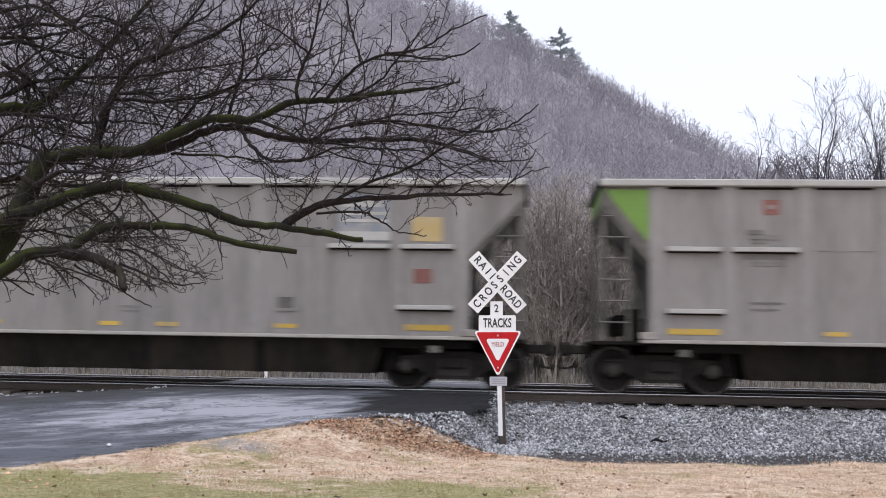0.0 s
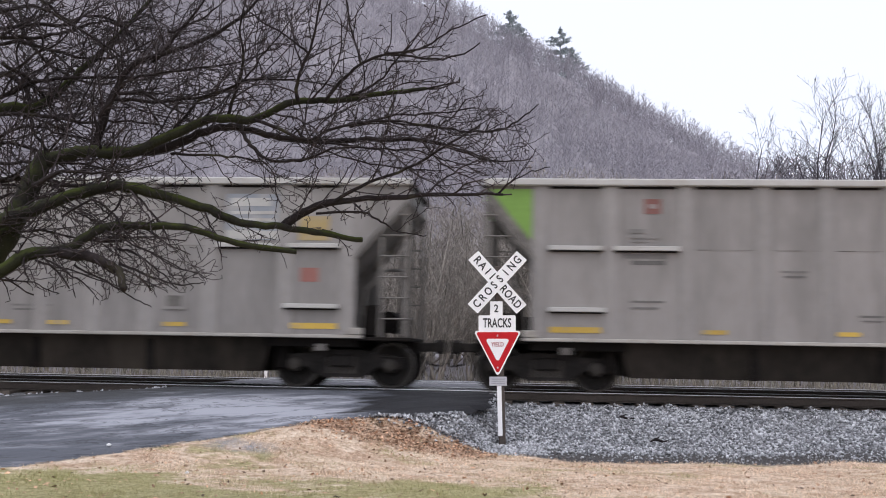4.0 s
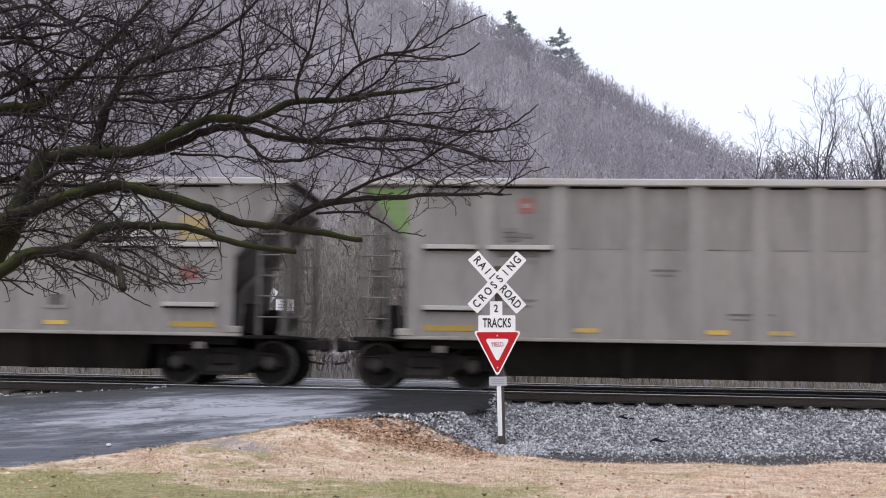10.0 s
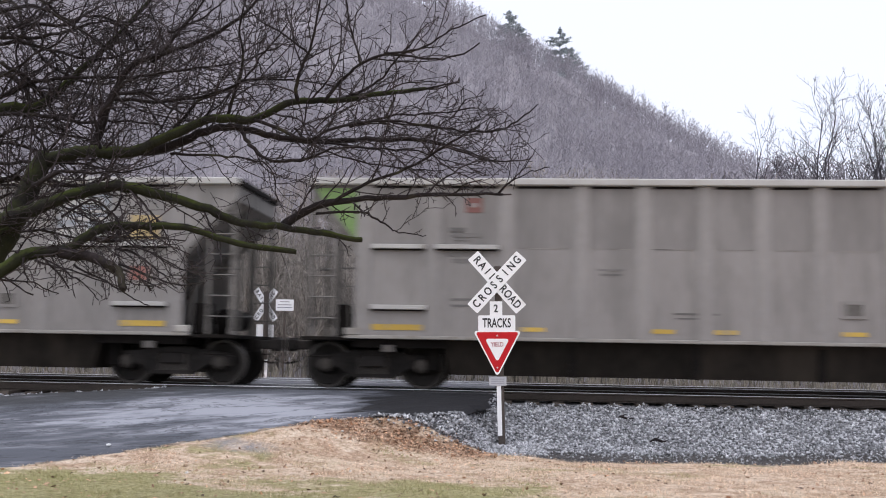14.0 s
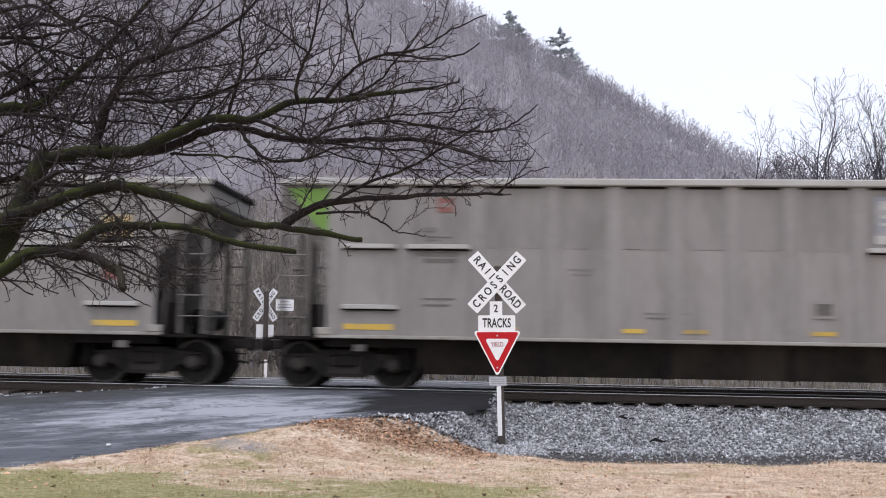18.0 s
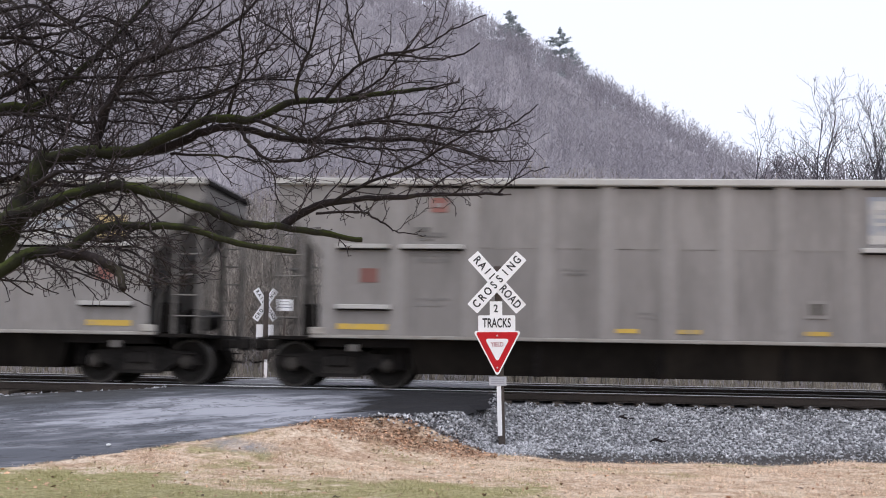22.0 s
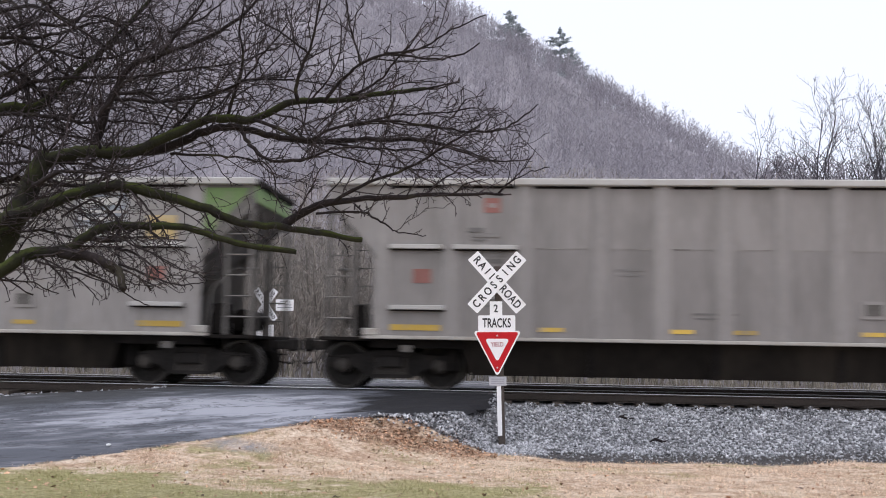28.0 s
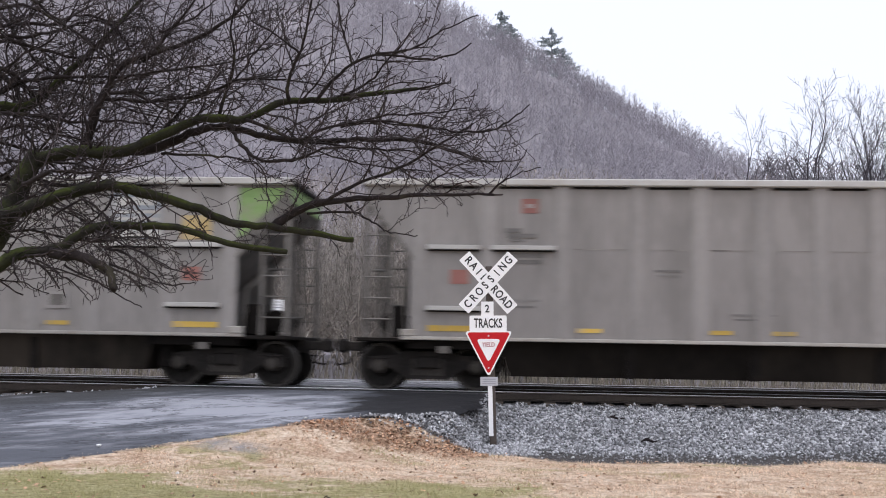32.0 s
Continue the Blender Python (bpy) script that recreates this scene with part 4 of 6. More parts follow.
def build_crossbuck():
    """The crossing sign beside the lane; its foot stands in the stone."""
    x, y = -0.475, -3.8
    sign = thing("crossing_sign", "white crossbuck sign over a red yield triangle on a slim post", "road sign", pose(x, y, -0.79, 0, -2.2, 0))
    part("post", cbox(-0.045, 0.07, 0.0, 0.10, -0.3, 3.0), M_POSTWOOD, sign, "dark square post")
    part("reflective_strip", cbox(-0.052, 0.022, -0.012, -0.001, 0.16, 1.02, c=0.003), M_WHITE, sign, "white reflective strip")
    zc, yb = 2.72, -0.05
    for turn, yy in ((48.5, yb), (-47.0, yb - 0.014)):
        line = rounded([(-0.61, -0.115), (0.61, -0.115), (0.61, 0.115), (-0.61, 0.115)], 0.012, 2)
        blade = plate_outline(line, -0.003, 0.003)
        part("crossbuck_blade", blade, M_WHITE, sign, at=pose(0.0, yy, zc, 0, turn + 1.2, 0))
    y1, y2 = yb - 0.0045, yb - 0.0185
    for i, ch in enumerate("RAIL"):
        d = -0.50 + 0.130 * i
        lettering(ch, 0.19, d * math.cos(radians(49.7)), y1, zc - d * math.sin(radians(49.7)), 49.7, sign, M_BLACK, 0.86)
    for i, ch in enumerate("ROAD"):
        d = 0.155 + 0.116 * i
        lettering(ch, 0.19, d * math.cos(radians(49.7)), y1, zc - d * math.sin(radians(49.7)), 49.7, sign, M_BLACK, 0.80)
    for i, ch in enumerate("CROSSING"):
        d = -0.50 + 0.143 * i
        lettering(ch, 0.19, d * math.cos(radians(-45.8)), y2, zc - d * math.sin(radians(-45.8)), -45.8, sign, M_BLACK, 0.80)
    tilt = 1.2
    part("number_plate", cbox(-0.105, 0.105, -0.003, 0.003, -0.125, 0.125, c=0.002), M_WHITE, sign, at=pose(-0.028, -0.025, 2.275, 0, tilt, 0))
    lettering("2", 0.18, -0.030, -0.0295, 2.275, tilt, sign, M_BLACK, 0.85)
    part("tracks_plate", plate_outline(rounded([(-0.312, -0.135), (0.312, -0.135), (0.312, 0.135), (-0.312, 0.135)], 0.02, 2), -0.003, 0.003), M_WHITE, sign,
         at=pose(-0.022, -0.030, 2.03, 0, tilt, 0))
    lettering("TRACKS", 0.215, -0.022, -0.0345, 2.03, tilt, sign, M_BLACK, 0.60)
    tri = lambda w, top, bottom: [(-w, top), (0.0, bottom), (w, top)]
    yy = -0.040
    tri_at = pose(-0.025, yy, 1.55, 0, tilt, 0)
    plate = part("yield_plate", plate_outline(rounded(tri(0.405, 0.355, -0.42), 0.035), -0.003, 0.003), M_WHITE, sign, "red and white yield triangle", at=tri_at)
    part("red_field", plate_outline(rounded(tri(0.365, 0.333, -0.372), 0.028), -0.0055, -0.0032), M_SIGNRED, plate)
    part("white_field", plate_outline(rounded(tri(0.205, 0.222, -0.175), 0.03), -0.0085, -0.0057), M_WHITE, plate)
    word = lettering("YIELD", 0.105, 0.0, -0.0095, 0.125, 0, plate, M_YIELDINK, 0.78)
    for z in (0.275, -0.26):
        part("bolt", Shape().lathe([(0.012, -0.0135), (0.016, -0.006)], 8), M_GALV, plate, at=pose(0, 0, z))
    tag = part("notice_plate", cbox(-0.145, 0.145, -0.003, 0.003, -0.075, 0.075, c=0.002), M_SIGNGREY, sign, "small grey notice plate", at=pose(-0.03, -0.02, 1.065, 0, tilt, 0))
    for z in (0.035, 0.0, -0.035):
        part("marking_bar", box(-0.11, 0.11, -0.006, -0.004, z - 0.007, z + 0.007), M_NOTICE, tag)
    return sign


def build_far_crossbuck():
    x, y = -8.55, 12.3
    sign = thing("crossing_sign", "weathered crossbuck sign beyond the tracks seen behind its post", "road sign", pose(x, y, float(land(x, y)), 0, -0.5, 36))
    part("post", cbox(-0.07, 0.07, -0.10, 0.0, -0.3, 3.05), M_POSTWOOD, sign, "brown wooden post")
    part("reflective_strip", cbox(-0.05, 0.06, -0.112, -0.101, 0.12, 0.85, c=0.003), M_WHITE, sign)
    zc = 2.62
    for turn, yy in ((55.0, 0.012), (-55.0, 0.024)):
        part("crossbuck_blade", plate_outline(rounded([(-0.60, -0.112), (0.60, -0.112), (0.60, 0.112), (-0.60, 0.112)], 0.012, 2), -0.003, 0.003), M_WHITE, sign,
             at=pose(0, yy, zc, 0, turn, 0))
    for i, ch in enumerate("RAIL"):
        d = -0.50 + 0.125 * i
        lettering(ch, 0.17, d * math.cos(radians(55)), 0.0075, zc - d * math.sin(radians(55)), 55, sign, M_BLACK, 0.8)
    for i, ch in enumerate("ROAD"):
        d = 0.145 + 0.115 * i
        lettering(ch, 0.17, d * math.cos(radians(55)), 0.0075, zc - d * math.sin(radians(55)), 55, sign, M_BLACK, 0.8)
    for d, ch in ((-0.50, "C"), (-0.37, "R"), (-0.24, "O"), (0.2, "I"), (0.33, "N"), (0.46, "G")):
        lettering(ch, 0.17, d * math.cos(radians(-55)), 0.0195, zc - d * math.sin(radians(-55)), -55, sign, M_BLACK, 0.8)
    part("tracks_plate", cbox(-0.30, 0.30, 0.008, 0.014, 1.52, 1.98, c=0.003), M_WHITE, sign)
    return sign


def build_small_signs():
    x, y = -8.20, 13.4
    board = thing("notice_sign", "small white notice board with pale blue lines on a thin post", "sign", pose(x, y, float(land(x, y)), 0, 0, 4))
    part("post", cbox(-0.03, 0.03, 0.0, 0.05, -0.3, 2.7), M_POSTWOOD, board)
    plate = part("plate", cbox(-0.30, 0.30, -0.012, -0.002, 2.47, 2.85, c=0.004), M_WHITE, board, "white plate")
    for z, w in ((2.77, 0.16), (2.67, 0.22), (2.58, 0.24)):
        part("marking_bar", box(-w, w, -0.0155, -0.013, z - 0.012, z + 0.012), M_BLUE_DULL, plate)
    x, y = 4.74, 14.0
    sign = thing("street_sign", "green street name blade on a thin galvanised pole", "sign", pose(x, y, float(land(x, y))))
    part("pole", Shape().tube([(0, 0, -0.3), (0, 0, 2.05)], [0.028, 0.026], 8), M_GALV, sign, smooth=True)
    blade = part("blade", cbox(-0.02, 0.72, -0.035, -0.029, 1.80, 1.97, c=0.002), M_SIGNGREEN, sign, "green blade")
    part("marking_bar", box(0.10, 0.50, -0.039, -0.0355, 1.855, 1.915), M_WHITE, blade)


# ---- trees and brush ----
def curve_points(points, per=5):
    """A smooth line through the points."""
    p = [Vector(q) for q in points]
    out = []
    for i in range(len(p) - 1):
        a, b, c, d = p[max(i - 1, 0)], p[i], p[i + 1], p[min(i + 2, len(p) - 1)]
        for k in range(per):
            t = k / per
            out.append(0.5 * ((2 * b) + (c - a) * t + (2 * a - 5 * b + 4 * c - d) * t * t + (3 * b - a - 3 * c + d) * t ** 3))
    return out + [p[-1]]


def build_fruit_tree():
    """The bare old tree that reaches in front of the hill and the train."""
    rng = random.Random(11)
    tree = thing("fruit_tree", "bare old fruit tree with mossy limbs and dense dark twigs", "tree", pose(-5.269, -13.57, -0.86))
    trunk = [(-0.15, 0.1, -0.1), (-0.1, 0.06, 0.4), (0.0, 0.0, 0.9), (0.12, -0.06, 1.4), (0.36, -0.07, 1.62)]
    part("trunk", Shape().tube(curve_points(trunk), list(np.linspace(0.27, 0.17, len(curve_points(trunk)))), 12), M_BARK, tree, smooth=True)

    def aside(d):
        return d.cross(Vector((rng.gauss(0, 1), rng.gauss(0, 0.7), rng.gauss(0, 1)))).normalized()

    def inside(p):
        """Whether a twig's end keeps to the crown's outline, which is cut back towards the lane."""
        z = p.z
        far = float(np.interp(z, [2.0, 2.15, 2.45, 2.62, 2.85, 3.08, 3.38, 3.56, 3.8, 3.97, 4.2, 4.5], [2.3, 3.1, 4.3, 4.6, 5.05, 5.42, 5.36, 5.1, 4.72, 4.74, 4.80, 4.45]))
        return p.x < far + rng.uniform(-0.16, 0.06) and p.z > 1.99 + 0.04 * math.sin(9 * p.x)

    def shoot(p, d, length, r, level, out):
        """A crooked twig with short side spurs, as rods."""
        n = max(2, int(length / 0.06))
        for i in range(n):
            d = (d + Vector((rng.gauss(0, 0.15), rng.gauss(0, 0.13), rng.gauss(0.01, 0.14)))).normalized()
            q = p + d * (length / n)
            if not inside(q):
                return
            r2 = r * (1 - 0.6 / n)
            out.append((p, q, r, r2))
            if level < 3 and i > 0 and rng.random() < (0.50 if level == 1 else 0.34):
                shoot(q, (d * 0.55 + aside(d) * rng.uniform(0.5, 1.0)).normalized(), length * rng.uniform(0.18, 0.5), r2 * 0.7, level + 1, out)
            elif rng.random() < 0.5:
                s = (d * 0.35 + aside(d)).normalized()
                out.append((q, q + s * rng.uniform(0.015, 0.055), r2 * 0.8, r2 * 0.7))
            p, r = q, r2

    def limb(r0, r1, density, points, bare=1.0, rise=0.30):
        line = curve_points(points)
        n = len(line)
        if r0 < 0.034:
            r0, r1 = r0 * 0.72, r1 * 0.8
        line = [p + Vector((rng.gauss(0, 0.005), rng.gauss(0, 0.005), rng.gauss(0, 0.005))) for p in line]
        radii = [(r0 + (r1 - r0) * (i / (n - 1)) ** 0.8) * (1 + rng.uniform(-0.07, 0.09)) for i in range(n)]
        ob = part("limb", Shape().tube(line, radii, 10), M_BARK if r0 > 0.055 else M_BARK_DRY, tree, smooth=True)
        rods = []
        along = 0.0
        for i in range(1, n):
            seg = line[i] - line[i - 1]
            along += seg.length * density * (11.5 if i < bare * n else 1.5)
            while along > 1:
                along -= 1
                p = line[i - 1].lerp(line[i], rng.random())
                t = seg.normalized()
                up = Vector((0.12, 0, rise if rng.random() < 0.84 else -0.15))
                d = (t * rng.uniform(0.2, 0.9) + aside(t) * rng.uniform(0.5, 0.9) + up).normalized()
                long = rng.uniform(0.10, 0.35) if rng.random() < 0.5 else rng.uniform(0.35, 0.85)
                shoot(p, d, long * min(1.0, 0.55 + 0.45 * density), min(radii[i] * 0.65, 0.0036 + 0.0085 * long), 1, rods)
        if r1 < 0.02:
            shoot(line[-1], (line[-1] - line[-3]).normalized(), 0.35, radii[-1] * 0.8, 1, rods)
        least = 0.0036 if r1 > 0.0085 else 0.0032
        a = np.array([[*p, *q] for p, q, _, _ in rods])
        v, f = sticks(a[:, :3], a[:, 3:], np.array([max(r[2], least) for r in rods]), np.array([max(r[3], least * 0.8) for r in rods]), 3)
        part("twig_spray", array_mesh("twig_spray", v, f, M_TWIG), M_TWIG, ob, "fine dark twigs", kind="stuff")

    limb(0.135, 0.072, 1.8, [(0.35, -0.07, 1.60), (0.68, -0.02, 1.97), (0.94, 0.03, 2.39), (1.07, 0.07, 2.69), (1.17, 0.11, 2.98), (1.26, 0.16, 3.19)])
    limb(0.066, 0.014, 1.0, [(1.15, 0.16, 3.06), (1.32, 0.14, 3.15), (1.59, 0.12, 3.21), (1.97, 0.13, 3.20), (2.31, 0.11, 3.34), (2.68, 0.10, 3.47), (3.01, 0.10, 3.47), (3.34, 0.08, 3.61), (3.71, 0.08, 3.62), (4.07, 0.07, 3.67), (4.42, 0.07, 3.71)])
    limb(0.045, 0.014, 1.0, [(1.92, 0.21, 3.21), (2.21, 0.27, 3.26), (2.48, 0.32, 3.39), (2.75, 0.37, 3.46), (3.02, 0.44, 3.41), (3.37, 0.51, 3.37), (3.87, 0.58, 3.40), (4.39, 0.66, 3.40), (4.89, 0.76, 3.26)])
    limb(0.022, 0.008, 1.2, [(3.02, 0.08, 3.46), (3.26, 0.06, 3.37), (3.47, 0.05, 3.29), (3.73, 0.01, 3.39), (4.09, -0.00, 3.43), (4.45, -0.01, 3.40), (4.77, -0.02, 3.34), (5.03, -0.05, 3.35)])
    limb(0.026, 0.008, 0.8, [(2.88, 0.17, 3.43), (2.97, 0.09, 3.28), (3.14, 0.02, 3.13), (3.43, -0.06, 3.10), (3.76, -0.14, 3.19), (4.04, -0.21, 3.17)])
    limb(0.024, 0.008, 1.4, [(3.38, -0.01, 3.59), (3.41, -0.12, 3.75), (3.51, -0.23, 3.92), (3.59, -0.34, 4.11), (3.66, -0.46, 4.40)])
    limb(0.022, 0.006, 0.8, [(3.61, 0.01, 3.59), (3.80, -0.07, 3.80), (4.10, -0.14, 3.94), (4.46, -0.19, 3.88), (4.69, -0.25, 3.89), (4.86, -0.32, 3.97)])
    limb(0.014, 0.005, 0.6, [(4.12, -0.28, 3.90), (4.39, -0.36, 3.91), (4.65, -0.45, 4.03), (4.91, -0.53, 4.13)])
    limb(0.066, 0.021, 1.8, [(0.80, -0.21, 2.45), (1.10, -0.16, 2.61), (1.30, -0.11, 2.69), (1.60, -0.06, 2.82), (1.92, -0.00, 2.90), (2.25, 0.07, 2.85), (2.65, 0.16, 2.73), (2.87, 0.22, 2.64), (3.23, 0.30, 2.61), (3.54, 0.37, 2.57), (3.86, 0.44, 2.52)], 0.50, -0.1)
    limb(0.040, 0.010, 0.7, [(3.21, 0.37, 2.63), (3.50, 0.32, 2.79), (3.79, 0.28, 2.84), (4.16, 0.25, 2.86), (4.62, 0.23, 2.88), (5.03, 0.20, 2.88)])
    limb(0.024, 0.008, 1.1, [(3.62, 0.29, 2.81), (3.93, 0.23, 2.97), (4.26, 0.17, 3.08), (4.63, 0.10, 3.29), (4.85, 0.03, 3.41)])
    limb(0.016, 0.005, 0.6, [(3.51, 0.29, 2.73), (3.88, 0.29, 2.74), (4.07, 0.29, 2.64), (4.19, 0.28, 2.57), (4.42, 0.28, 2.55)])
    limb(0.058, 0.021, 1.8, [(0.84, -0.46, 1.91), (1.20, -0.40, 2.17), (1.39, -0.35, 2.31), (1.67, -0.28, 2.36), (1.91, -0.23, 2.53), (2.12, -0.16, 2.56), (2.54, -0.08, 2.56), (2.93, 0.02, 2.45), (3.39, 0.11, 2.39)], 0.58, -0.05)
    limb(0.046, 0.026, 1.0, [(1.63, -0.33, 2.33), (1.89, -0.36, 2.29), (2.08, -0.39, 2.22), (2.16, -0.42, 2.15), (2.20, -0.46, 2.04)], 0.8, -0.2)
    limb(0.016, 0.004, 0.6, [(2.13, -0.38, 2.24), (2.38, -0.46, 2.15), (2.66, -0.53, 2.08), (2.88, -0.61, 2.09)])
    limb(0.012, 0.004, 0.6, [(1.98, -0.32, 2.50), (2.30, -0.38, 2.36), (2.59, -0.45, 2.23), (2.84, -0.52, 2.14)])
    limb(0.060, 0.014, 1.3, [(0.38, 0.47, 3.43), (0.64, 0.52, 3.66), (0.91, 0.59, 3.68), (1.14, 0.64, 3.87), (1.31, 0.68, 4.06), (1.59, 0.73, 4.38), (1.92, 0.77, 4.80)])
    limb(0.032, 0.007, 1.4, [(0.42, 0.55, 3.67), (0.73, 0.53, 3.80), (0.94, 0.51, 3.89), (1.29, 0.51, 3.93), (1.79, 0.52, 3.93), (2.29, 0.53, 4.00), (2.73, 0.53, 4.06), (3.12, 0.52, 4.21)])
    limb(0.040, 0.008, 1.4, [(1.56, 0.38, 3.28), (1.72, 0.29, 3.66), (1.95, 0.22, 3.97), (2.39, 0.19, 4.10), (2.83, 0.14, 4.31), (3.12, 0.08, 4.60)])
    limb(0.020, 0.012, 0.5, [(1.74, 0.09, 3.22), (1.72, 0.03, 3.36), (1.72, -0.03, 3.49)])
    limb(0.030, 0.007, 1.4, [(0.31, 0.57, 4.34), (0.68, 0.57, 4.30), (1.05, 0.56, 4.32), (1.46, 0.54, 4.43), (1.72, 0.53, 4.37), (1.88, 0.52, 4.14)])
    limb(0.028, 0.007, 1.4, [(0.71, 0.34, 4.02), (0.89, 0.50, 3.91), (1.03, 0.66, 3.70), (1.07, 0.83, 3.43)])
    limb(0.024, 0.006, 1.3, [(1.76, 0.25, 3.68), (2.21, 0.21, 3.64), (2.65, 0.17, 3.70), (2.95, 0.10, 3.80), (3.34, 0.05, 3.78), (3.72, 0.01, 3.71)])
    limb(0.026, 0.007, 1.4, [(0.66, 0.39, 4.48), (0.98, 0.34, 4.51), (1.31, 0.30, 4.35), (1.72, 0.29, 4.10), (1.90, 0.25, 3.89)])
    limb(0.022, 0.006, 1.4, [(2.09, 0.25, 3.99), (2.49, 0.00, 4.30), (2.75, -0.24, 4.49)])
    limb(0.022, 0.006, 1.4, [(2.73, 0.25, 3.48), (2.91, 0.06, 3.93), (2.93, -0.13, 4.16), (3.04, -0.31, 4.42)])
    limb(0.018, 0.005, 1.2, [(2.27, 0.24, 3.21), (2.57, 0.19, 3.19), (2.92, 0.15, 3.16), (3.16, 0.10, 3.06), (3.23, 0.06, 2.78)])
    limb(0.030, 0.007, 1.0, [(1.38, -0.30, 2.85), (1.59, -0.36, 2.95), (1.88, -0.41, 2.94), (2.14, -0.45, 2.95)])
    limb(0.020, 0.006, 1.3, [(0.48, 0.62, 2.99), (0.85, 0.57, 3.13), (1.21, 0.52, 3.42), (1.48, 0.44, 3.85), (1.64, 0.36, 4.17), (2.00, 0.30, 4.44)])
    limb(0.022, 0.006, 1.3, [(2.17, 0.51, 3.42), (2.44, 0.41, 3.69), (2.80, 0.33, 3.81), (3.05, 0.22, 4.07), (3.31, 0.12, 4.33)])
    limb(0.018, 0.005, 0.9, [(3.70, 0.12, 3.63), (3.99, 0.03, 3.74), (4.18, -0.07, 3.89), (4.37, -0.17, 4.09)])
    limb(0.016, 0.005, 1.2, [(3.41, 0.32, 3.33), (3.87, 0.27, 3.27), (4.34, 0.21, 3.23), (4.63, 0.14, 3.12)])
    limb(0.018, 0.005, 1.4, [(0.62, 0.35, 3.83), (1.03, 0.29, 4.06), (1.35, 0.23, 4.23), (1.56, 0.16, 4.55)])
    limb(0.016, 0.005, 1.2, [(3.79, 0.15, 3.42), (4.17, 0.07, 3.49), (4.54, -0.00, 3.50), (4.81, -0.08, 3.52)])
    limb(0.013, 0.004, 0.3, [(1.39, -0.25, 2.32), (1.62, -0.36, 2.23), (1.94, -0.46, 2.13), (2.29, -0.55, 2.03)])
    limb(0.030, 0.008, 1.4, [(0.35, 0.50, 3.59), (0.83, 0.46, 3.59), (1.20, 0.42, 3.56), (1.47, 0.38, 3.50), (1.81, 0.34, 3.51), (2.19, 0.30, 3.46)])
    limb(0.026, 0.007, 1.4, [(0.24, 0.70, 4.41), (0.83, 0.67, 4.45), (1.16, 0.63, 4.43), (1.32, 0.60, 4.50), (1.57, 0.57, 4.47), (1.74, 0.53, 4.32), (1.90, 0.50, 4.13)])
    limb(0.020, 0.006, 1.4, [(1.00, 0.30, 4.60), (1.25, 0.32, 4.41), (1.47, 0.35, 4.26), (1.64, 0.38, 4.14), (1.80, 0.40, 3.96)])
    limb(0.024, 0.007, 1.4, [(1.78, 0.20, 3.70), (2.05, 0.13, 3.70), (2.26, 0.07, 3.59), (2.48, 0.00, 3.49)])
    limb(0.022, 0.006, 1.4, [(1.79, -0.10, 3.46), (1.93, -0.12, 3.63), (2.08, -0.15, 3.75), (2.39, -0.18, 3.79), (2.71, -0.20, 3.83)])
    limb(0.030, 0.008, 1.4, [(0.25, 0.80, 4.23), (0.58, 0.76, 4.32), (0.92, 0.72, 4.25), (1.31, 0.68, 4.14), (1.63, 0.64, 4.15), (1.95, 0.60, 4.29)])
    limb(0.028, 0.008, 1.4, [(0.17, 0.90, 4.66), (0.52, 0.85, 4.72), (0.66, 0.80, 4.46), (0.65, 0.75, 4.13), (0.90, 0.70, 3.81)])
    limb(0.024, 0.006, 1.3, [(0.46, 0.60, 3.33), (0.85, 0.53, 3.50), (1.23, 0.47, 3.43), (1.57, 0.40, 3.35)])
    limb(0.022, 0.006, 1.2, [(0.78, 0.30, 3.13), (1.14, 0.28, 3.15), (1.49, 0.25, 3.13), (1.87, 0.22, 3.05), (2.19, 0.20, 3.12)])
    limb(0.016, 0.005, 1.2, [(1.97, 0.00, 2.83), (1.94, -0.03, 2.71), (1.80, -0.07, 2.57), (1.68, -0.10, 2.43)], 1.0, 0.0)
    limb(0.016, 0.005, 1.2, [(2.07, 0.05, 2.84), (2.18, 0.03, 2.72), (2.30, 0.02, 2.58), (2.38, 0.00, 2.44)], 1.0, -0.1)
    limb(0.014, 0.005, 1.2, [(1.58, -0.20, 2.62), (1.81, -0.22, 2.75), (2.00, -0.24, 2.64), (2.16, -0.26, 2.44), (2.35, -0.28, 2.33), (2.59, -0.30, 2.20)], 1.0, -0.15)
    limb(0.014, 0.005, 1.2, [(1.37, -0.40, 2.28), (1.41, -0.43, 2.17), (1.45, -0.45, 2.07)], 1.0, -0.2)
    limb(0.013, 0.004, 0.5, [(1.46, -0.40, 2.26), (1.70, -0.43, 2.19), (1.90, -0.47, 2.07), (2.03, -0.50, 1.96)], 1.0, -0.2)
    limb(0.016, 0.005, 1.2, [(2.02, -0.20, 2.38), (2.20, -0.23, 2.33), (2.40, -0.27, 2.20), (2.56, -0.30, 2.06)], 1.0, -0.15)
    limb(0.013, 0.004, 0.6, [(1.75, -0.35, 2.23), (2.04, -0.38, 2.10), (2.28, -0.42, 1.97), (2.42, -0.45, 1.92)], 1.0, -0.2)
    limb(0.014, 0.005, 1.3, [(3.25, 0.50, 3.48), (3.45, 0.47, 3.31), (3.84, 0.45, 3.19), (4.23, 0.43, 3.12), (4.56, 0.40, 3.11)])
    limb(0.014, 0.005, 1.2, [(4.86, 0.00, 3.34), (5.03, -0.03, 3.36), (5.21, -0.07, 3.46), (5.30, -0.10, 3.54)])
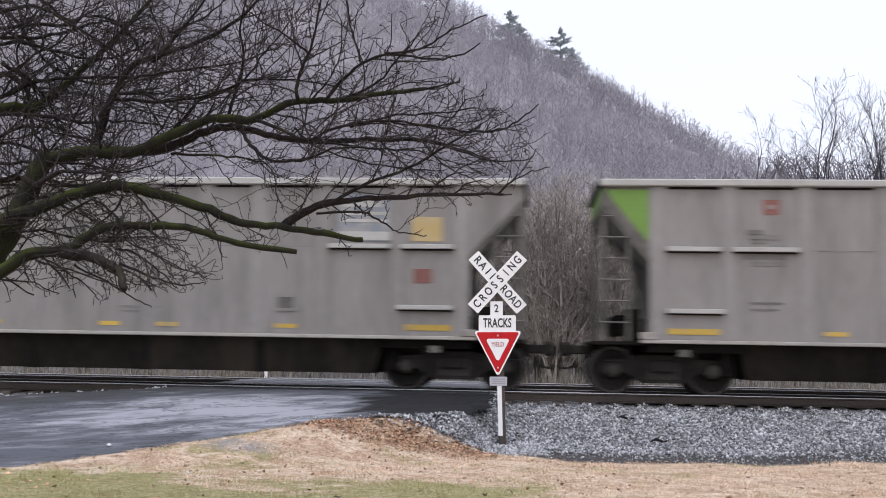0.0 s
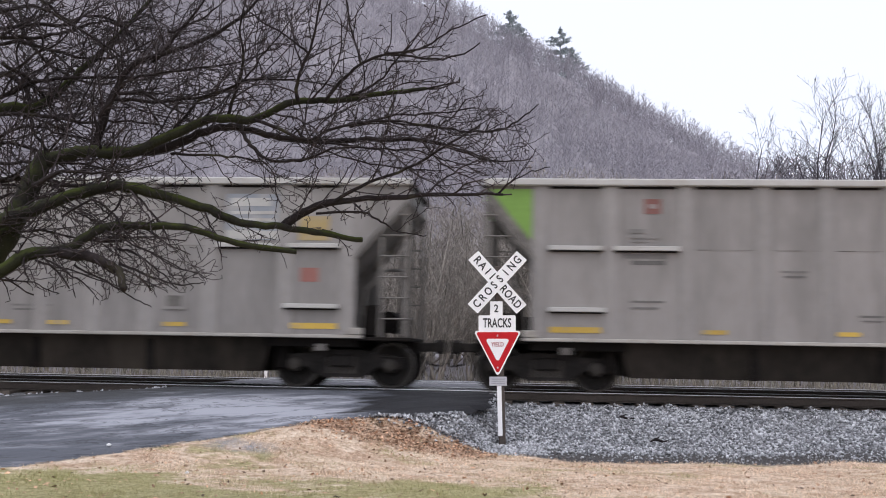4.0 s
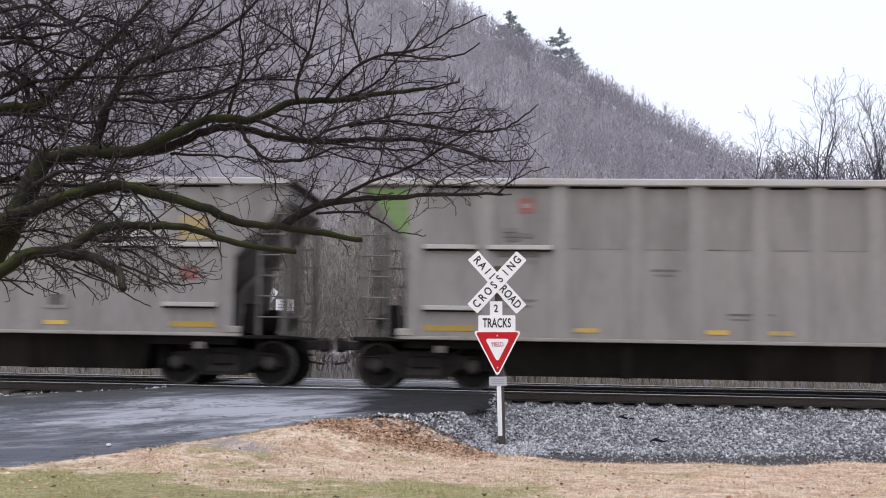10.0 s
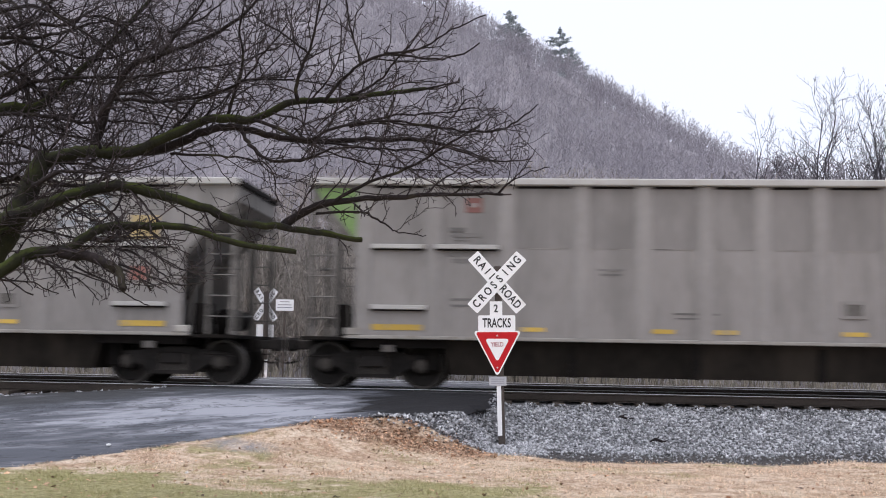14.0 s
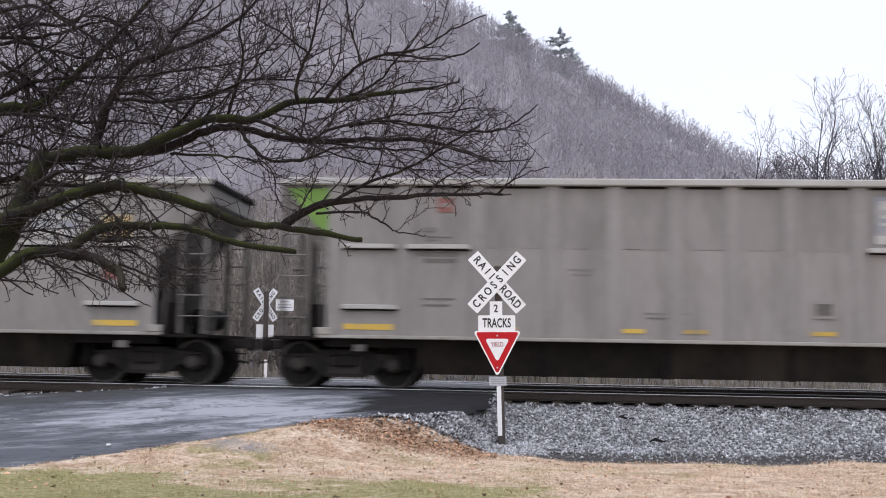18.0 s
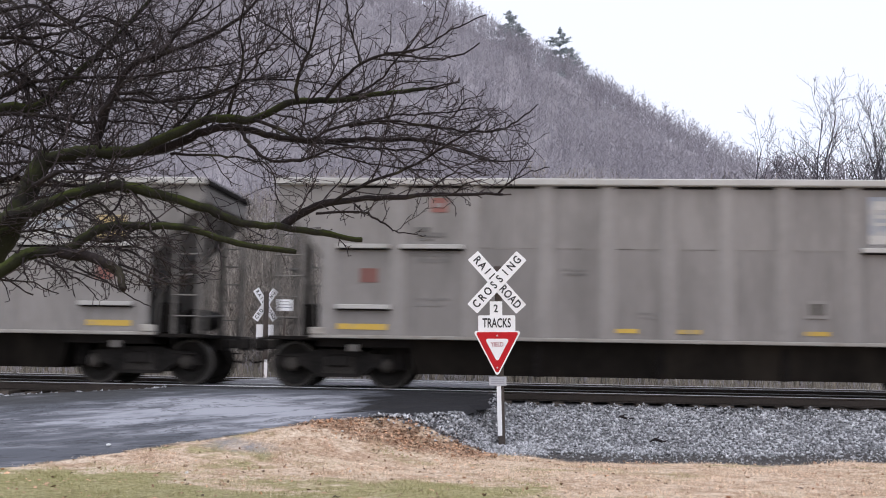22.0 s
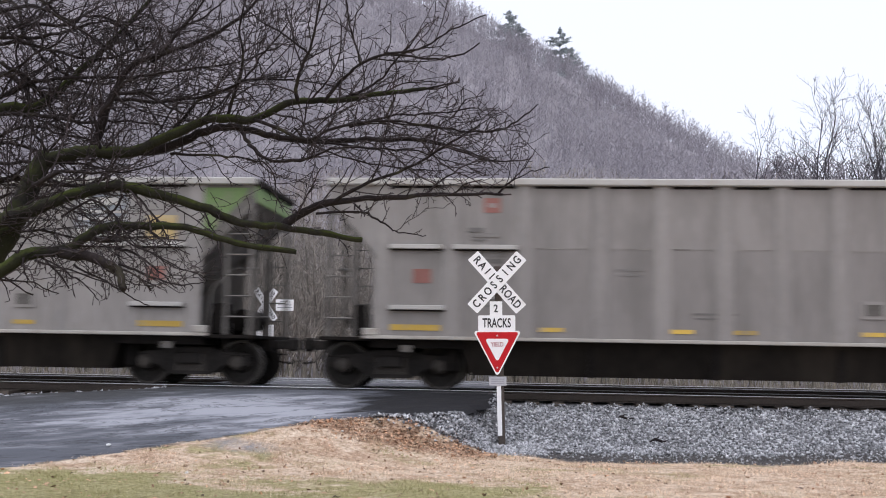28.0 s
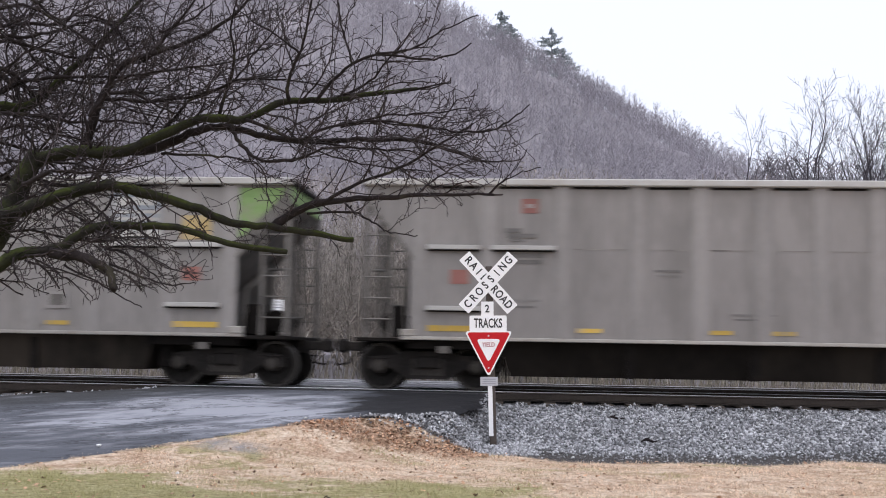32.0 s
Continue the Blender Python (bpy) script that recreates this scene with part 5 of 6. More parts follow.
    limb(0.010, 0.004, 0.9, [(4.99, 0.20, 2.88), (5.10, 0.17, 2.98), (5.26, 0.13, 3.05), (5.41, 0.10, 3.09)])
    limb(0.012, 0.004, 1.2, [(4.15, 0.20, 3.68), (4.11, 0.18, 3.47), (4.44, 0.15, 3.42), (4.76, 0.12, 3.34), (5.10, 0.10, 3.47)])
    limb(0.014, 0.005, 1.3, [(2.27, 0.10, 4.19), (2.52, 0.07, 4.29), (2.71, 0.03, 4.40), (2.86, 0.00, 4.58)])
    limb(0.014, 0.005, 1.3, [(3.50, -0.20, 3.93), (3.29, -0.17, 4.10), (3.07, -0.13, 4.23), (2.94, -0.10, 4.38)])
    limb(0.014, 0.005, 1.3, [(3.93, -0.20, 3.84), (3.86, -0.23, 4.07), (3.82, -0.27, 4.24), (3.81, -0.30, 4.41)])
    limb(0.034, 0.010, 1.6, [(0.23, 0.70, 2.92), (0.61, 0.65, 3.04), (0.99, 0.60, 3.05), (1.37, 0.55, 2.98), (1.64, 0.50, 3.05)])
    limb(0.030, 0.008, 1.6, [(0.15, 0.90, 3.18), (0.43, 0.85, 3.41), (0.78, 0.80, 3.36), (1.12, 0.75, 3.24), (1.40, 0.70, 3.25)])
    limb(0.026, 0.008, 1.6, [(0.24, 0.80, 2.66), (0.58, 0.72, 2.90), (0.87, 0.65, 2.92), (1.22, 0.57, 2.81), (1.56, 0.50, 2.68)], 1.0, 0.1)
    limb(0.024, 0.007, 1.5, [(0.47, 0.60, 2.44), (0.80, 0.53, 2.56), (1.14, 0.45, 2.58), (1.52, 0.38, 2.50), (1.84, 0.30, 2.52)], 1.0, 0.1)
    limb(0.034, 0.010, 1.5, [(0.10, 1.00, 3.99), (0.45, 0.95, 4.08), (0.70, 0.90, 3.86), (0.79, 0.85, 3.54), (0.99, 0.80, 3.27)])
    limb(0.030, 0.009, 1.4, [(0.05, 1.00, 4.90), (0.47, 0.95, 4.62), (0.78, 0.90, 4.25), (1.14, 0.85, 4.00), (1.53, 0.80, 3.94)])
    return tree


def bare_tree_rods(rng, h, levels=3, spread=0.5, first=0.3, lean=0.04):
    """Rods of one bare woodland tree of height h: rows of p0, p1, r0, r1."""
    rods = []
    p, d = np.zeros(3), np.array([rng.normal(0, lean), rng.normal(0, lean), 1.0])
    r, n = h * 0.011, 7

    def grow(p, d, length, r, level):
        k = 3 if level == 1 else 2
        for i in range(k):
            d = d + rng.normal(0, 0.16, 3) + np.array([0, 0, 0.10])
            d = d / np.linalg.norm(d)
            q = p + d * length / k
            rods.append((*p, *q, r, r * 0.7))
            r *= 0.7
            p = q
            if level < levels:
                for _ in range(2 if level == 1 else 1):
                    s = np.cross(d, rng.normal(0, 1, 3))
                    s = s / np.linalg.norm(s)
                    grow(p, d * 0.8 + s * 0.7, length * rng.uniform(0.35, 0.6), r * 0.75, level + 1)

    for i in range(n):
        d = d + np.array([rng.normal(0, 0.05), rng.normal(0, 0.05), 0.12])
        d = d / np.linalg.norm(d)
        q = p + d * h / n
        rods.append((*p, *q, r, r * 0.82))
        r *= 0.82
        p = q
        if (i + 1) / n > first:
            for _ in range(2):
                w = rng.uniform(0, 2 * math.pi)
                grow(p, np.array([math.cos(w) * spread, math.sin(w) * spread, rng.uniform(0.4, 0.9)]), h * (1.05 - (i + 1) / n) * rng.uniform(0.4, 0.65) + h * 0.06, r * 0.6, 1)
    return np.array(rods)


def planted(rods, places, heights, turns, thick=1.0):
    """Copies of one tree's rods at many places, as arrays."""
    p0, p1, r0, r1 = rods[:, :3], rods[:, 3:6], rods[:, 6], rods[:, 7]
    out = []
    for (x, y, z), s, w in zip(places, heights, turns):
        c, n = math.cos(w), math.sin(w)
        rot = np.array([[c, -n, 0], [n, c, 0], [0, 0, 1]]) * s
        out.append(np.concatenate([p0 @ rot.T + (x, y, z), p1 @ rot.T + (x, y, z), (r0 * s * thick)[:, None], (r1 * s * thick)[:, None]], 1))
    return np.concatenate(out)


def build_woods():
    """The bare forest on the hillside."""
    rng = np.random.default_rng(4)
    kinds = [bare_tree_rods(rng, 1.0, 1 if k < 5 else 2, 0.75, 0.25) for k in range(8)]
    n = 9000
    y = 112 + 500 * rng.random(n) ** 0.8
    x = -0.083 * (y + 22) + (rng.random(n) * 2 - 1) * (0.48 * (y + 22) + 10)
    tall = rng.uniform(0.7, 1.2, n) * (9 + 3.5 * step(120, 260, y)) * (1 - 0.4 * step(0.15, 0.20, x / (y + 22)) * (1 - step(200, 340, y)))
    # a hazy row of taller trees where the valley opens
    d = rng.uniform(88, 125, 130)
    x, y = np.concatenate([x, d * rng.uniform(0.17, 0.36, 130)]), np.concatenate([y, d - 22])
    tall = np.concatenate([tall, d * rng.uniform(0.135, 0.178, 130)])
    pick = rng.integers(0, 8, len(x))
    rows = []
    for k in range(8):
        m = pick == k
        rows.append(planted(kinds[k], np.stack([x[m], y[m], land(x[m], y[m]) - 0.2], 1), tall[m], rng.uniform(0, 6.28, m.sum()), 1.15))
    a = np.concatenate(rows)
    big = a[:, 6] > 0.085
    t = a[big]
    v, f = sticks(t[:, :3], t[:, 3:6], t[:, 6], t[:, 7], 3)
    tagged(new("hillside_trunks", array_mesh("hillside_trunks", v, f, M_WOODS)), "bare trunks of the hillside woods, paled with haze", "woods", kind="stuff")
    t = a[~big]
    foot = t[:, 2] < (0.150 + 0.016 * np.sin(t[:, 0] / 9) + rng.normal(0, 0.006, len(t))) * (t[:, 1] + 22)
    for name, m, mat, label in (("hillside_crowns", ~foot, M_CROWN, "bare purple-grey winter twigs covering the hillside, haze in their colour"),
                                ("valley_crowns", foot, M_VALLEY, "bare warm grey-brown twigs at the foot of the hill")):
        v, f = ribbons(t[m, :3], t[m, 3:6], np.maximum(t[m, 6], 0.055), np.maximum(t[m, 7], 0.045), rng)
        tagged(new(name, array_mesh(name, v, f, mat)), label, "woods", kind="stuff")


def build_brush():
    """The thicket behind the second track."""
    rng = np.random.default_rng(9)
    kinds = [bare_tree_rods(rng, 1.0, 2, 0.6, 0.1, 0.15) for _ in range(8)]
    n = 1150
    y = rng.uniform(15.5, 40, n)
    x = -0.083 * (y + 22) + (rng.random(n) * 2 - 1) * (0.46 * (y + 22) + 4)
    tall = rng.uniform(0.075, 0.155, n) * (y + 22)
    # a taller clump that still holds its leaves
    x, y = np.concatenate([x, rng.uniform(-0.7, 3.0, 46)]), np.concatenate([y, rng.uniform(16.5, 20.5, 46)])
    tall = np.concatenate([tall, rng.uniform(5.6, 7.7, 46)])
    pick = rng.integers(0, 8, len(x))
    rows = []
    for k in range(8):
        m = pick == k
        rows.append(planted(kinds[k], np.stack([x[m], y[m], land(x[m], y[m]) - 0.1], 1), tall[m], rng.uniform(0, 6.28, m.sum()), 1.0))
    a = np.concatenate(rows)
    v, f = ribbons(a[:, :3], a[:, 3:6], np.maximum(a[:, 6], 0.007), np.maximum(a[:, 7], 0.006), rng)
    tagged(new("brush_thicket", array_mesh("brush_thicket", v, f, M_BRUSH)), "dense bare brush thicket beyond the tracks", "brush", kind="stuff")
    # pale leaves that still hang in the tops
    tips = a[(a[:, 5] > 2.6) & (a[:, 6] < 0.02)][:, 3:6]
    near = tips[(tips[:, 1] < 21.5) & (np.abs(tips[:, 0] - 1.4) < 2.7) & (tips[:, 2] > 3.4)]
    near = near[rng.random(len(near)) < 0.15 + 0.13 * (near[:, 2] - 3.4)]
    c = np.repeat(near, 2, 0) + rng.normal(0, 0.10, (len(near) * 2, 3))
    u, w = rng.normal(0, 0.016, (len(c), 3)), rng.normal(0, 0.012, (len(c), 3))
    v = np.stack([c - u - w, c + u - w, c + u + w, c - u + w], 1).reshape(-1, 3)
    tagged(new("dry_leaves", array_mesh("dry_leaves", v, np.arange(len(v)).reshape(-1, 4), M_BRUSHLEAF)), "pale dry leaves left on the thicket", "leaves", kind="stuff")


def build_weeds():
    """Dry stalks and dead grass along the far side of the tracks."""
    rng = np.random.default_rng(14)
    n = 9000
    y = 8.2 + 9.0 * rng.random(n) ** 1.3
    x = rng.uniform(-24, 24, n)
    keep = ~((x > road_left(y) - 0.3) & (x < road_right(y) + 0.3) & (y < 13.4))
    x, y = x[keep], y[keep]
    # a pale tuft on the near side, at the far edge of the lane
    x, y = np.concatenate([x, rng.normal(-9.62, 0.35, 260)]), np.concatenate([y, rng.normal(-2.45, 0.12, 260)])
    n = len(x)
    h = np.where(y < 0, 0.2, 1.0) * rng.uniform(0.25, 0.8, n) * (0.6 + 0.4 * step(8, 12, y))
    p0 = np.stack([x, y, land(x, y) - 0.03], 1)
    p1 = p0 + np.stack([rng.normal(0, 0.12, n), rng.normal(0, 0.12, n), h], 1)
    v, f = ribbons(p0, p1, rng.uniform(0.006, 0.016, n), rng.uniform(0.004, 0.010, n), rng)
    tagged(new("dry_weeds", array_mesh("dry_weeds", v, f, M_WEED)), "pale dry weed stalks along the tracks", "weeds", kind="stuff")


def build_scraps():
    """Small things lying about: pale litter by the lane and broken wood on the stones."""
    for x, y, s, turn in ((-5.97, -6.89, 0.042, 20), (-4.26, -8.62, 0.03, 70), (-3.42, -4.85, 0.035, 40), (-2.89, -5.3, 0.032, 10), (0.8, -5.0, 0.025, 30), (-2.35, -7.7, 0.022, 55)):
        bm = bmesh.new()
        bmesh.ops.create_icosphere(bm, subdivisions=1, radius=s)
        for p in bm.verts:
            p.co *= random.uniform(0.7, 1.2)
            p.co.z *= 0.6
        me = bpy.data.meshes.new("pale_stone")
        bm.to_mesh(me)
        bm.free()
        me.materials.append(M_WHITEPAINT)
        ob = new("pale_stone", me)
        ob.matrix_basis = pose(x, y, max(float(land(x, y)), float(road_height(y)) + 0.01 if x < road_right(y) else -9.0) + s * 0.4, 0, 0, turn)
        tagged(ob, "small pale stone lying on the verge", "stone", "pale stones on the verge")
    for x, y, size, turn in ((2.17, -3.4, 0.17, 15), (1.70, -2.1, 0.16, -6), (-2.1, -10.1, 0.05, 40)):
        z = float(land(x, y))
        s = Shape().tube([(-size, 0, size * 0.1), (-size * 0.4, size * 0.2, size * 0.35), (size * 0.3, -size * 0.1, size * 0.12), (size, size * 0.1, size * 0.2)], [size * 0.07, size * 0.16, size * 0.13, size * 0.06], 6)
        s.tube([(-size * 0.4, size * 0.2, size * 0.3), (size * 0.1, size * 0.3, size * 0.6)], [size * 0.1, size * 0.04], 5)
        ob = new("wood_scrap", s.mesh("wood_scrap", M_BARK_DRY))
        ob.matrix_basis = pose(x, y, z, 0, 0, turn)
        tagged(ob, "dark broken piece of wood on the ground", "wood", "wood scraps")


def sky_tree_rods(rng, stems, wide, levels=4):
    """Rods of a bare tree one metre high: upright stems that fork again and again into fine twigs."""
    rods = []

    def fork(p, d, length, r, level):
        k = 6 if level == 0 else 4 if level == 1 else 3
        for i in range(k):
            d = d + rng.normal(0, 0.035 if level == 0 else 0.09, 3) + np.array([0, 0, 0.07])
            d = d / np.linalg.norm(d)
            q = p + d * length / k
            rods.append((*p, *q, r, r * 0.84))
            r *= 0.84
            p = q
            if level < levels and (i > 1 or level > 0):
                for _ in range(2 if level == 0 or rng.random() < 0.45 else 1):
                    s = np.cross(d, rng.normal(0, 1, 3))
                    s = s / np.linalg.norm(s)
                    fork(p, d * 0.8 + s * rng.uniform(0.4, 0.75), length * rng.uniform(0.34, 0.55), r * 0.6, level + 1)

    for k in range(stems):
        w = rng.uniform(0, 6.28)
        tilt = wide * (0.3 + 0.7 * rng.random()) if stems > 1 else 0.03
        fork(np.zeros(3), np.array([math.cos(w) * tilt, math.sin(w) * tilt, 1.0]), rng.uniform(0.72, 0.92), 0.016 / stems ** 0.25, 0)
    rods = np.array(rods)
    rods[:, :6] /= max(rods[:, 5].max(), 0.1)
    return rods


def build_bare_tree(x, y, h, seed, stems, label):
    rng = np.random.default_rng(seed)
    a = planted(sky_tree_rods(rng, stems, 0.28), [(0, 0, -0.2)], [h], [0.0], 1.0)
    tree = thing("bare_tree", label, "tree", pose(x, y, float(land(x, y))))
    trunk_rows = a[:, 6] > h * 0.0035
    v, f = sticks(a[trunk_rows, :3], a[trunk_rows, 3:6], a[trunk_rows, 6], a[trunk_rows, 7], 6)
    part("trunk", array_mesh("trunk", v, f, M_TREE), M_TREE, tree)
    v, f = sticks(a[~trunk_rows, :3], a[~trunk_rows, 3:6], np.maximum(a[~trunk_rows, 6], 0.010), np.maximum(a[~trunk_rows, 7], 0.007), 3)
    part("crown", array_mesh("crown", v, f, M_TREE), M_TREE, tree, "fine bare twigs", kind="stuff")


def build_shrub(x, y, h, seed):
    rng = np.random.default_rng(seed)
    a = planted(sky_tree_rods(rng, 4, 0.55, 3), [(0, 0, -0.1)], [h], [0.0], 1.3)
    shrub = thing("bare_shrub", "leafless grey-brown shrub at the edge of the thicket", "shrub", pose(x, y, float(land(x, y))), "shrubs beyond the tracks")
    thick = a[:, 6] > h * 0.004
    v, f = sticks(a[thick, :3], a[thick, 3:6], a[thick, 6], a[thick, 7], 5)
    part("stem", array_mesh("stem", v, f, M_BRUSHWOOD), M_BRUSHWOOD, shrub)
    v, f = ribbons(a[~thick, :3], a[~thick, 3:6], np.maximum(a[~thick, 6], 0.006), np.maximum(a[~thick, 7], 0.004), rng)
    part("twig_spray", array_mesh("twig_spray", v, f, M_BRUSHWOOD), M_BRUSHWOOD, shrub, kind="stuff")


def build_pine(x, y, h, seed):
    rng = np.random.default_rng(seed)
    z0 = float(land(x, y))
    tree = thing("pine_tree", "green pine paled with haze, standing above the bare woods", "tree", pose(x, y, z0))
    part("trunk", Shape().tube([(0, 0, -0.3), (0.1, 0, h * 0.5), (0, 0, h)], [h * 0.014, h * 0.010, 0.03], 8), M_WOODS, tree)
    rods, tufts = [], []
    z = h * 0.22
    while z < h * 0.97:
        full = h * 0.50 * (1 - ((z / h - 0.22) / 0.78)) ** 0.9 + 0.1
        for k in range(6):
            if rng.random() < 0.38:
                continue
            w = rng.uniform(0, 6.28)
            reach = full * rng.uniform(0.3, 1.2)
            tip = np.array([math.cos(w) * reach, math.sin(w) * reach, z + reach * rng.uniform(-0.12, 0.28)])
            rods.append((0, 0, z, *tip, 0.05, 0.02))
            for t in np.linspace(0.3, 1.0, max(2, int(reach * 2.6))):
                c = np.array([0, 0, z]) * (1 - t) + tip * t
                for _ in range(4):
                    tufts.append(c + rng.normal(0, 0.14 + 0.05 * reach, 3) * (1, 1, 0.55))
        z += h * 0.034 * rng.uniform(0.7, 1.3)
    for _ in range(25):
        tufts.append(np.array([0, 0, h - 0.3 - 1.2 * rng.random()]) + rng.normal(0, 0.12, 3))
    a = np.array(rods)
    v, f = sticks(a[:, :3], a[:, 3:6], a[:, 6], a[:, 7], 4)
    part("boughs", array_mesh("boughs", v, f, M_WOODS), M_WOODS, tree, kind="stuff")
    c = np.array(tufts)
    u, w = rng.normal(0, 0.45, (len(c), 3)), rng.normal(0, 0.14, (len(c), 3))
    v = np.stack([c - u, c + w, c + u, c - w], 1).reshape(-1, 3)
    part("needles", array_mesh("needles", v, np.arange(len(v)).reshape(-1, 4), M_PINE), M_PINE, tree, "green needles paled with haze", kind="stuff")


# ---- stones, grass and leaves ----
def build_stones():
    rng = np.random.default_rng(2)
    n = 60000
    pick = rng.random(n)
    x = np.where(pick < 0.05, rng.uniform(-13, -7, n), np.where(pick < 0.27, rng.uniform(-2.9, 0.1, n), rng.uniform(-0.1, 9.5, n)))
    y = rng.uniform(-5.3, -1.3, n)
    deep = y - stone_edge(x) + rng.normal(0, 0.10, n)
    thin = np.where(x < -0.2, 1.0, 0.10 + 0.90 * step(0.7, 1.8, deep)) * (0.78 + 0.3 * wobble(x, y, 1.9, 4.0))
    keep = (deep > 0) & ~((x < road_right(y) + 0.03)) & (rng.random(n) < thin)
    island = (x < road_left(y) - 0.1) & (y < -1.32) & (y > -3.6)
    keep = np.where(x < -3.5, island, keep)
    x, y = x[keep], y[keep]
    n = len(x)
    # the steep shoulder beside the lane lies thick with stone
    xs, ys = rng.uniform(-2.6, 0.3, 9000), rng.uniform(-4.9, -2.6, 9000)
    steep = (ys > stone_edge(xs) + 0.02) & (xs > road_right(ys) + 0.02) & ((xs < -0.9) | (ys < -3.3))
    x, y = np.concatenate([x, xs[steep]]), np.concatenate([y, ys[steep]])
    n = len(x)
    # stones heaped against the tie ends
    xs = rng.uniform(-0.55, 9.5, 2600)
    ys = rng.uniform(-1.75, -1.33, 2600)
    x, y = np.concatenate([x, xs]), np.concatenate([y, ys])
    heap = np.concatenate([np.zeros(n), 0.075 * (0.5 + 0.5 * np.sin((xs + 40.0) * 2 * math.pi / 0.52 + 2.2)) * (1 - step(-1.5, -1.75, ys))])
    n = len(x)
    s = (0.012 + 0.024 * rng.random(n) ** 1.6) * np.where(x < 0.1, 1.0, 0.65 + 0.35 * step(0.2, 1.2, y - stone_edge(x)))
    base = np.array([(1, 0, 0), (0, 1, 0), (-1, 0, 0), (0, -1, 0), (0, 0, 0.8), (0, 0, -0.8)], float)
    v = base[None] * rng.uniform(0.6, 1.3, (n, 6, 1)) + rng.normal(0, 0.28, (n, 6, 3))
    w = rng.uniform(0, 6.28, n)
    rot = np.zeros((n, 3, 3))
    rot[:, 0, 0], rot[:, 0, 1], rot[:, 1, 0], rot[:, 1, 1], rot[:, 2, 2] = np.cos(w), -np.sin(w), np.sin(w), np.cos(w), 1
    v = np.einsum("nij,nkj->nki", rot, v) * s[:, None, None] + np.stack([x, y, land(x, y) + heap + s * rng.uniform(0.2, 0.8, n) + 0.03 * (1 - step(-1.2, -0.5, x)) * (x > -4)], 1)[:, None]
    tri = np.array([(0, 1, 4), (1, 2, 4), (2, 3, 4), (3, 0, 4), (1, 0, 5), (2, 1, 5), (3, 2, 5), (0, 3, 5)])
    f = (np.arange(n)[:, None, None] * 6 + tri[None]).reshape(-1, 3)
    tagged(new("ballast_stones", array_mesh("ballast_stones", v.reshape(-1, 3), f, M_STONE)), "loose grey crushed stone beside the rails", "gravel", kind="stuff")


def tint_grass():
    """The blades turn green where the sward is alive."""
    nt = M_GRASS.node_tree
    bsdf = nt.nodes["Principled BSDF"]
    straw = bsdf.inputs["Base Color"].links[0].from_socket
    alive = ramp_of(nt, [(0.30, (0, 0, 0)), (0.75, (0.85, 0.85, 0.85))], worn_by(nt, "sward"))
    nt.links.new(mixed(nt, straw, (0.34, 0.335, 0.135), alive), bsdf.inputs["Base Color"])


def build_grass():
    rng = np.random.default_rng(3)
    n = 170000
    x, y = rng.uniform(-9, 8.5, n), -12.5 + 8.2 * rng.random(n) ** 0.85
    keep = (y < stone_edge(x) + rng.normal(0.0, 0.07, n)) & (x > road_right(y) - 0.05 + 0.2 * rng.random(n))
    x, y = x[keep], y[keep]
    thick = 0.5 + 0.5 * wobble(x, y, 2.1, 5.0) + 0.35 * wobble(x, y, 6.3, 1.0)
    keep = rng.random(len(x)) < 0.25 + 0.9 * thick
    x, y, thick = x[keep], y[keep], np.clip(thick[keep], 0, 1.2)
    n = len(x)
    h = rng.uniform(0.012, 0.040, n) * (0.6 + 1.1 * thick)
    w = rng.uniform(0, 6.28, n)
    d = np.stack([np.cos(w), np.sin(w), np.zeros(n)], 1)
    p = np.stack([x, y, land(x, y) - 0.004], 1)
    lean = rng.normal(0, 0.035, (n, 3)) * (1, 1, 0)
    v = np.stack([p - d * 0.004, p + d * 0.004, p + lean + np.stack([0 * h, 0 * h, h], 1)], 1).reshape(-1, 3)
    me = array_mesh("lawn_grass", v, np.arange(len(v)).reshape(-1, 3), M_GRASS)
    alive = sward(x, y) + 0.45 * wobble(x, y, 1.1, 3.0) + rng.normal(0, 0.12, n)
    me.attributes.new("sward", "FLOAT", "POINT").data.foreach_set("value", np.repeat(alive, 3).astype(np.float32))
    tint_grass()
    tagged(new("lawn_grass", me), "short straw-coloured winter grass", "grass", kind="stuff")
    n = 4200
    x = np.concatenate([rng.uniform(-3.9, -0.5, n), rng.uniform(-8, 8, 3400)])
    y = np.concatenate([stone_edge(x[:n]) - 0.30 + rng.normal(0, 0.30, n), rng.uniform(-11.8, -4.6, 3400)])
    keep = (x > road_right(y) + 0.05) & (y < stone_edge(x) + 0.15)
    x, y = x[keep], y[keep]
    n = len(x)
    s = 0.009 + 0.036 * rng.random(n) ** 2
    u = rng.normal(0, 1, (n, 3)) * (1, 1, 0.35)
    u /= np.linalg.norm(u, axis=1, keepdims=True)
    k = np.cross(u, rng.normal(0, 0.35, (n, 3)) + (0, 0, 1))
    k /= np.linalg.norm(k, axis=1, keepdims=True)
    c = np.stack([x, y, land(x, y) + 0.012], 1)
    v = np.stack([c - u * s[:, None], c + k * s[:, None] * 0.55, c + u * s[:, None], c - k * s[:, None] * 0.55], 1).reshape(-1, 3)
    tagged(new("fallen_leaves", array_mesh("fallen_leaves", v, np.arange(len(v)).reshape(-1, 4), M_LEAF)), "brown fallen leaves drifted beside the lane", "leaves", kind="stuff")


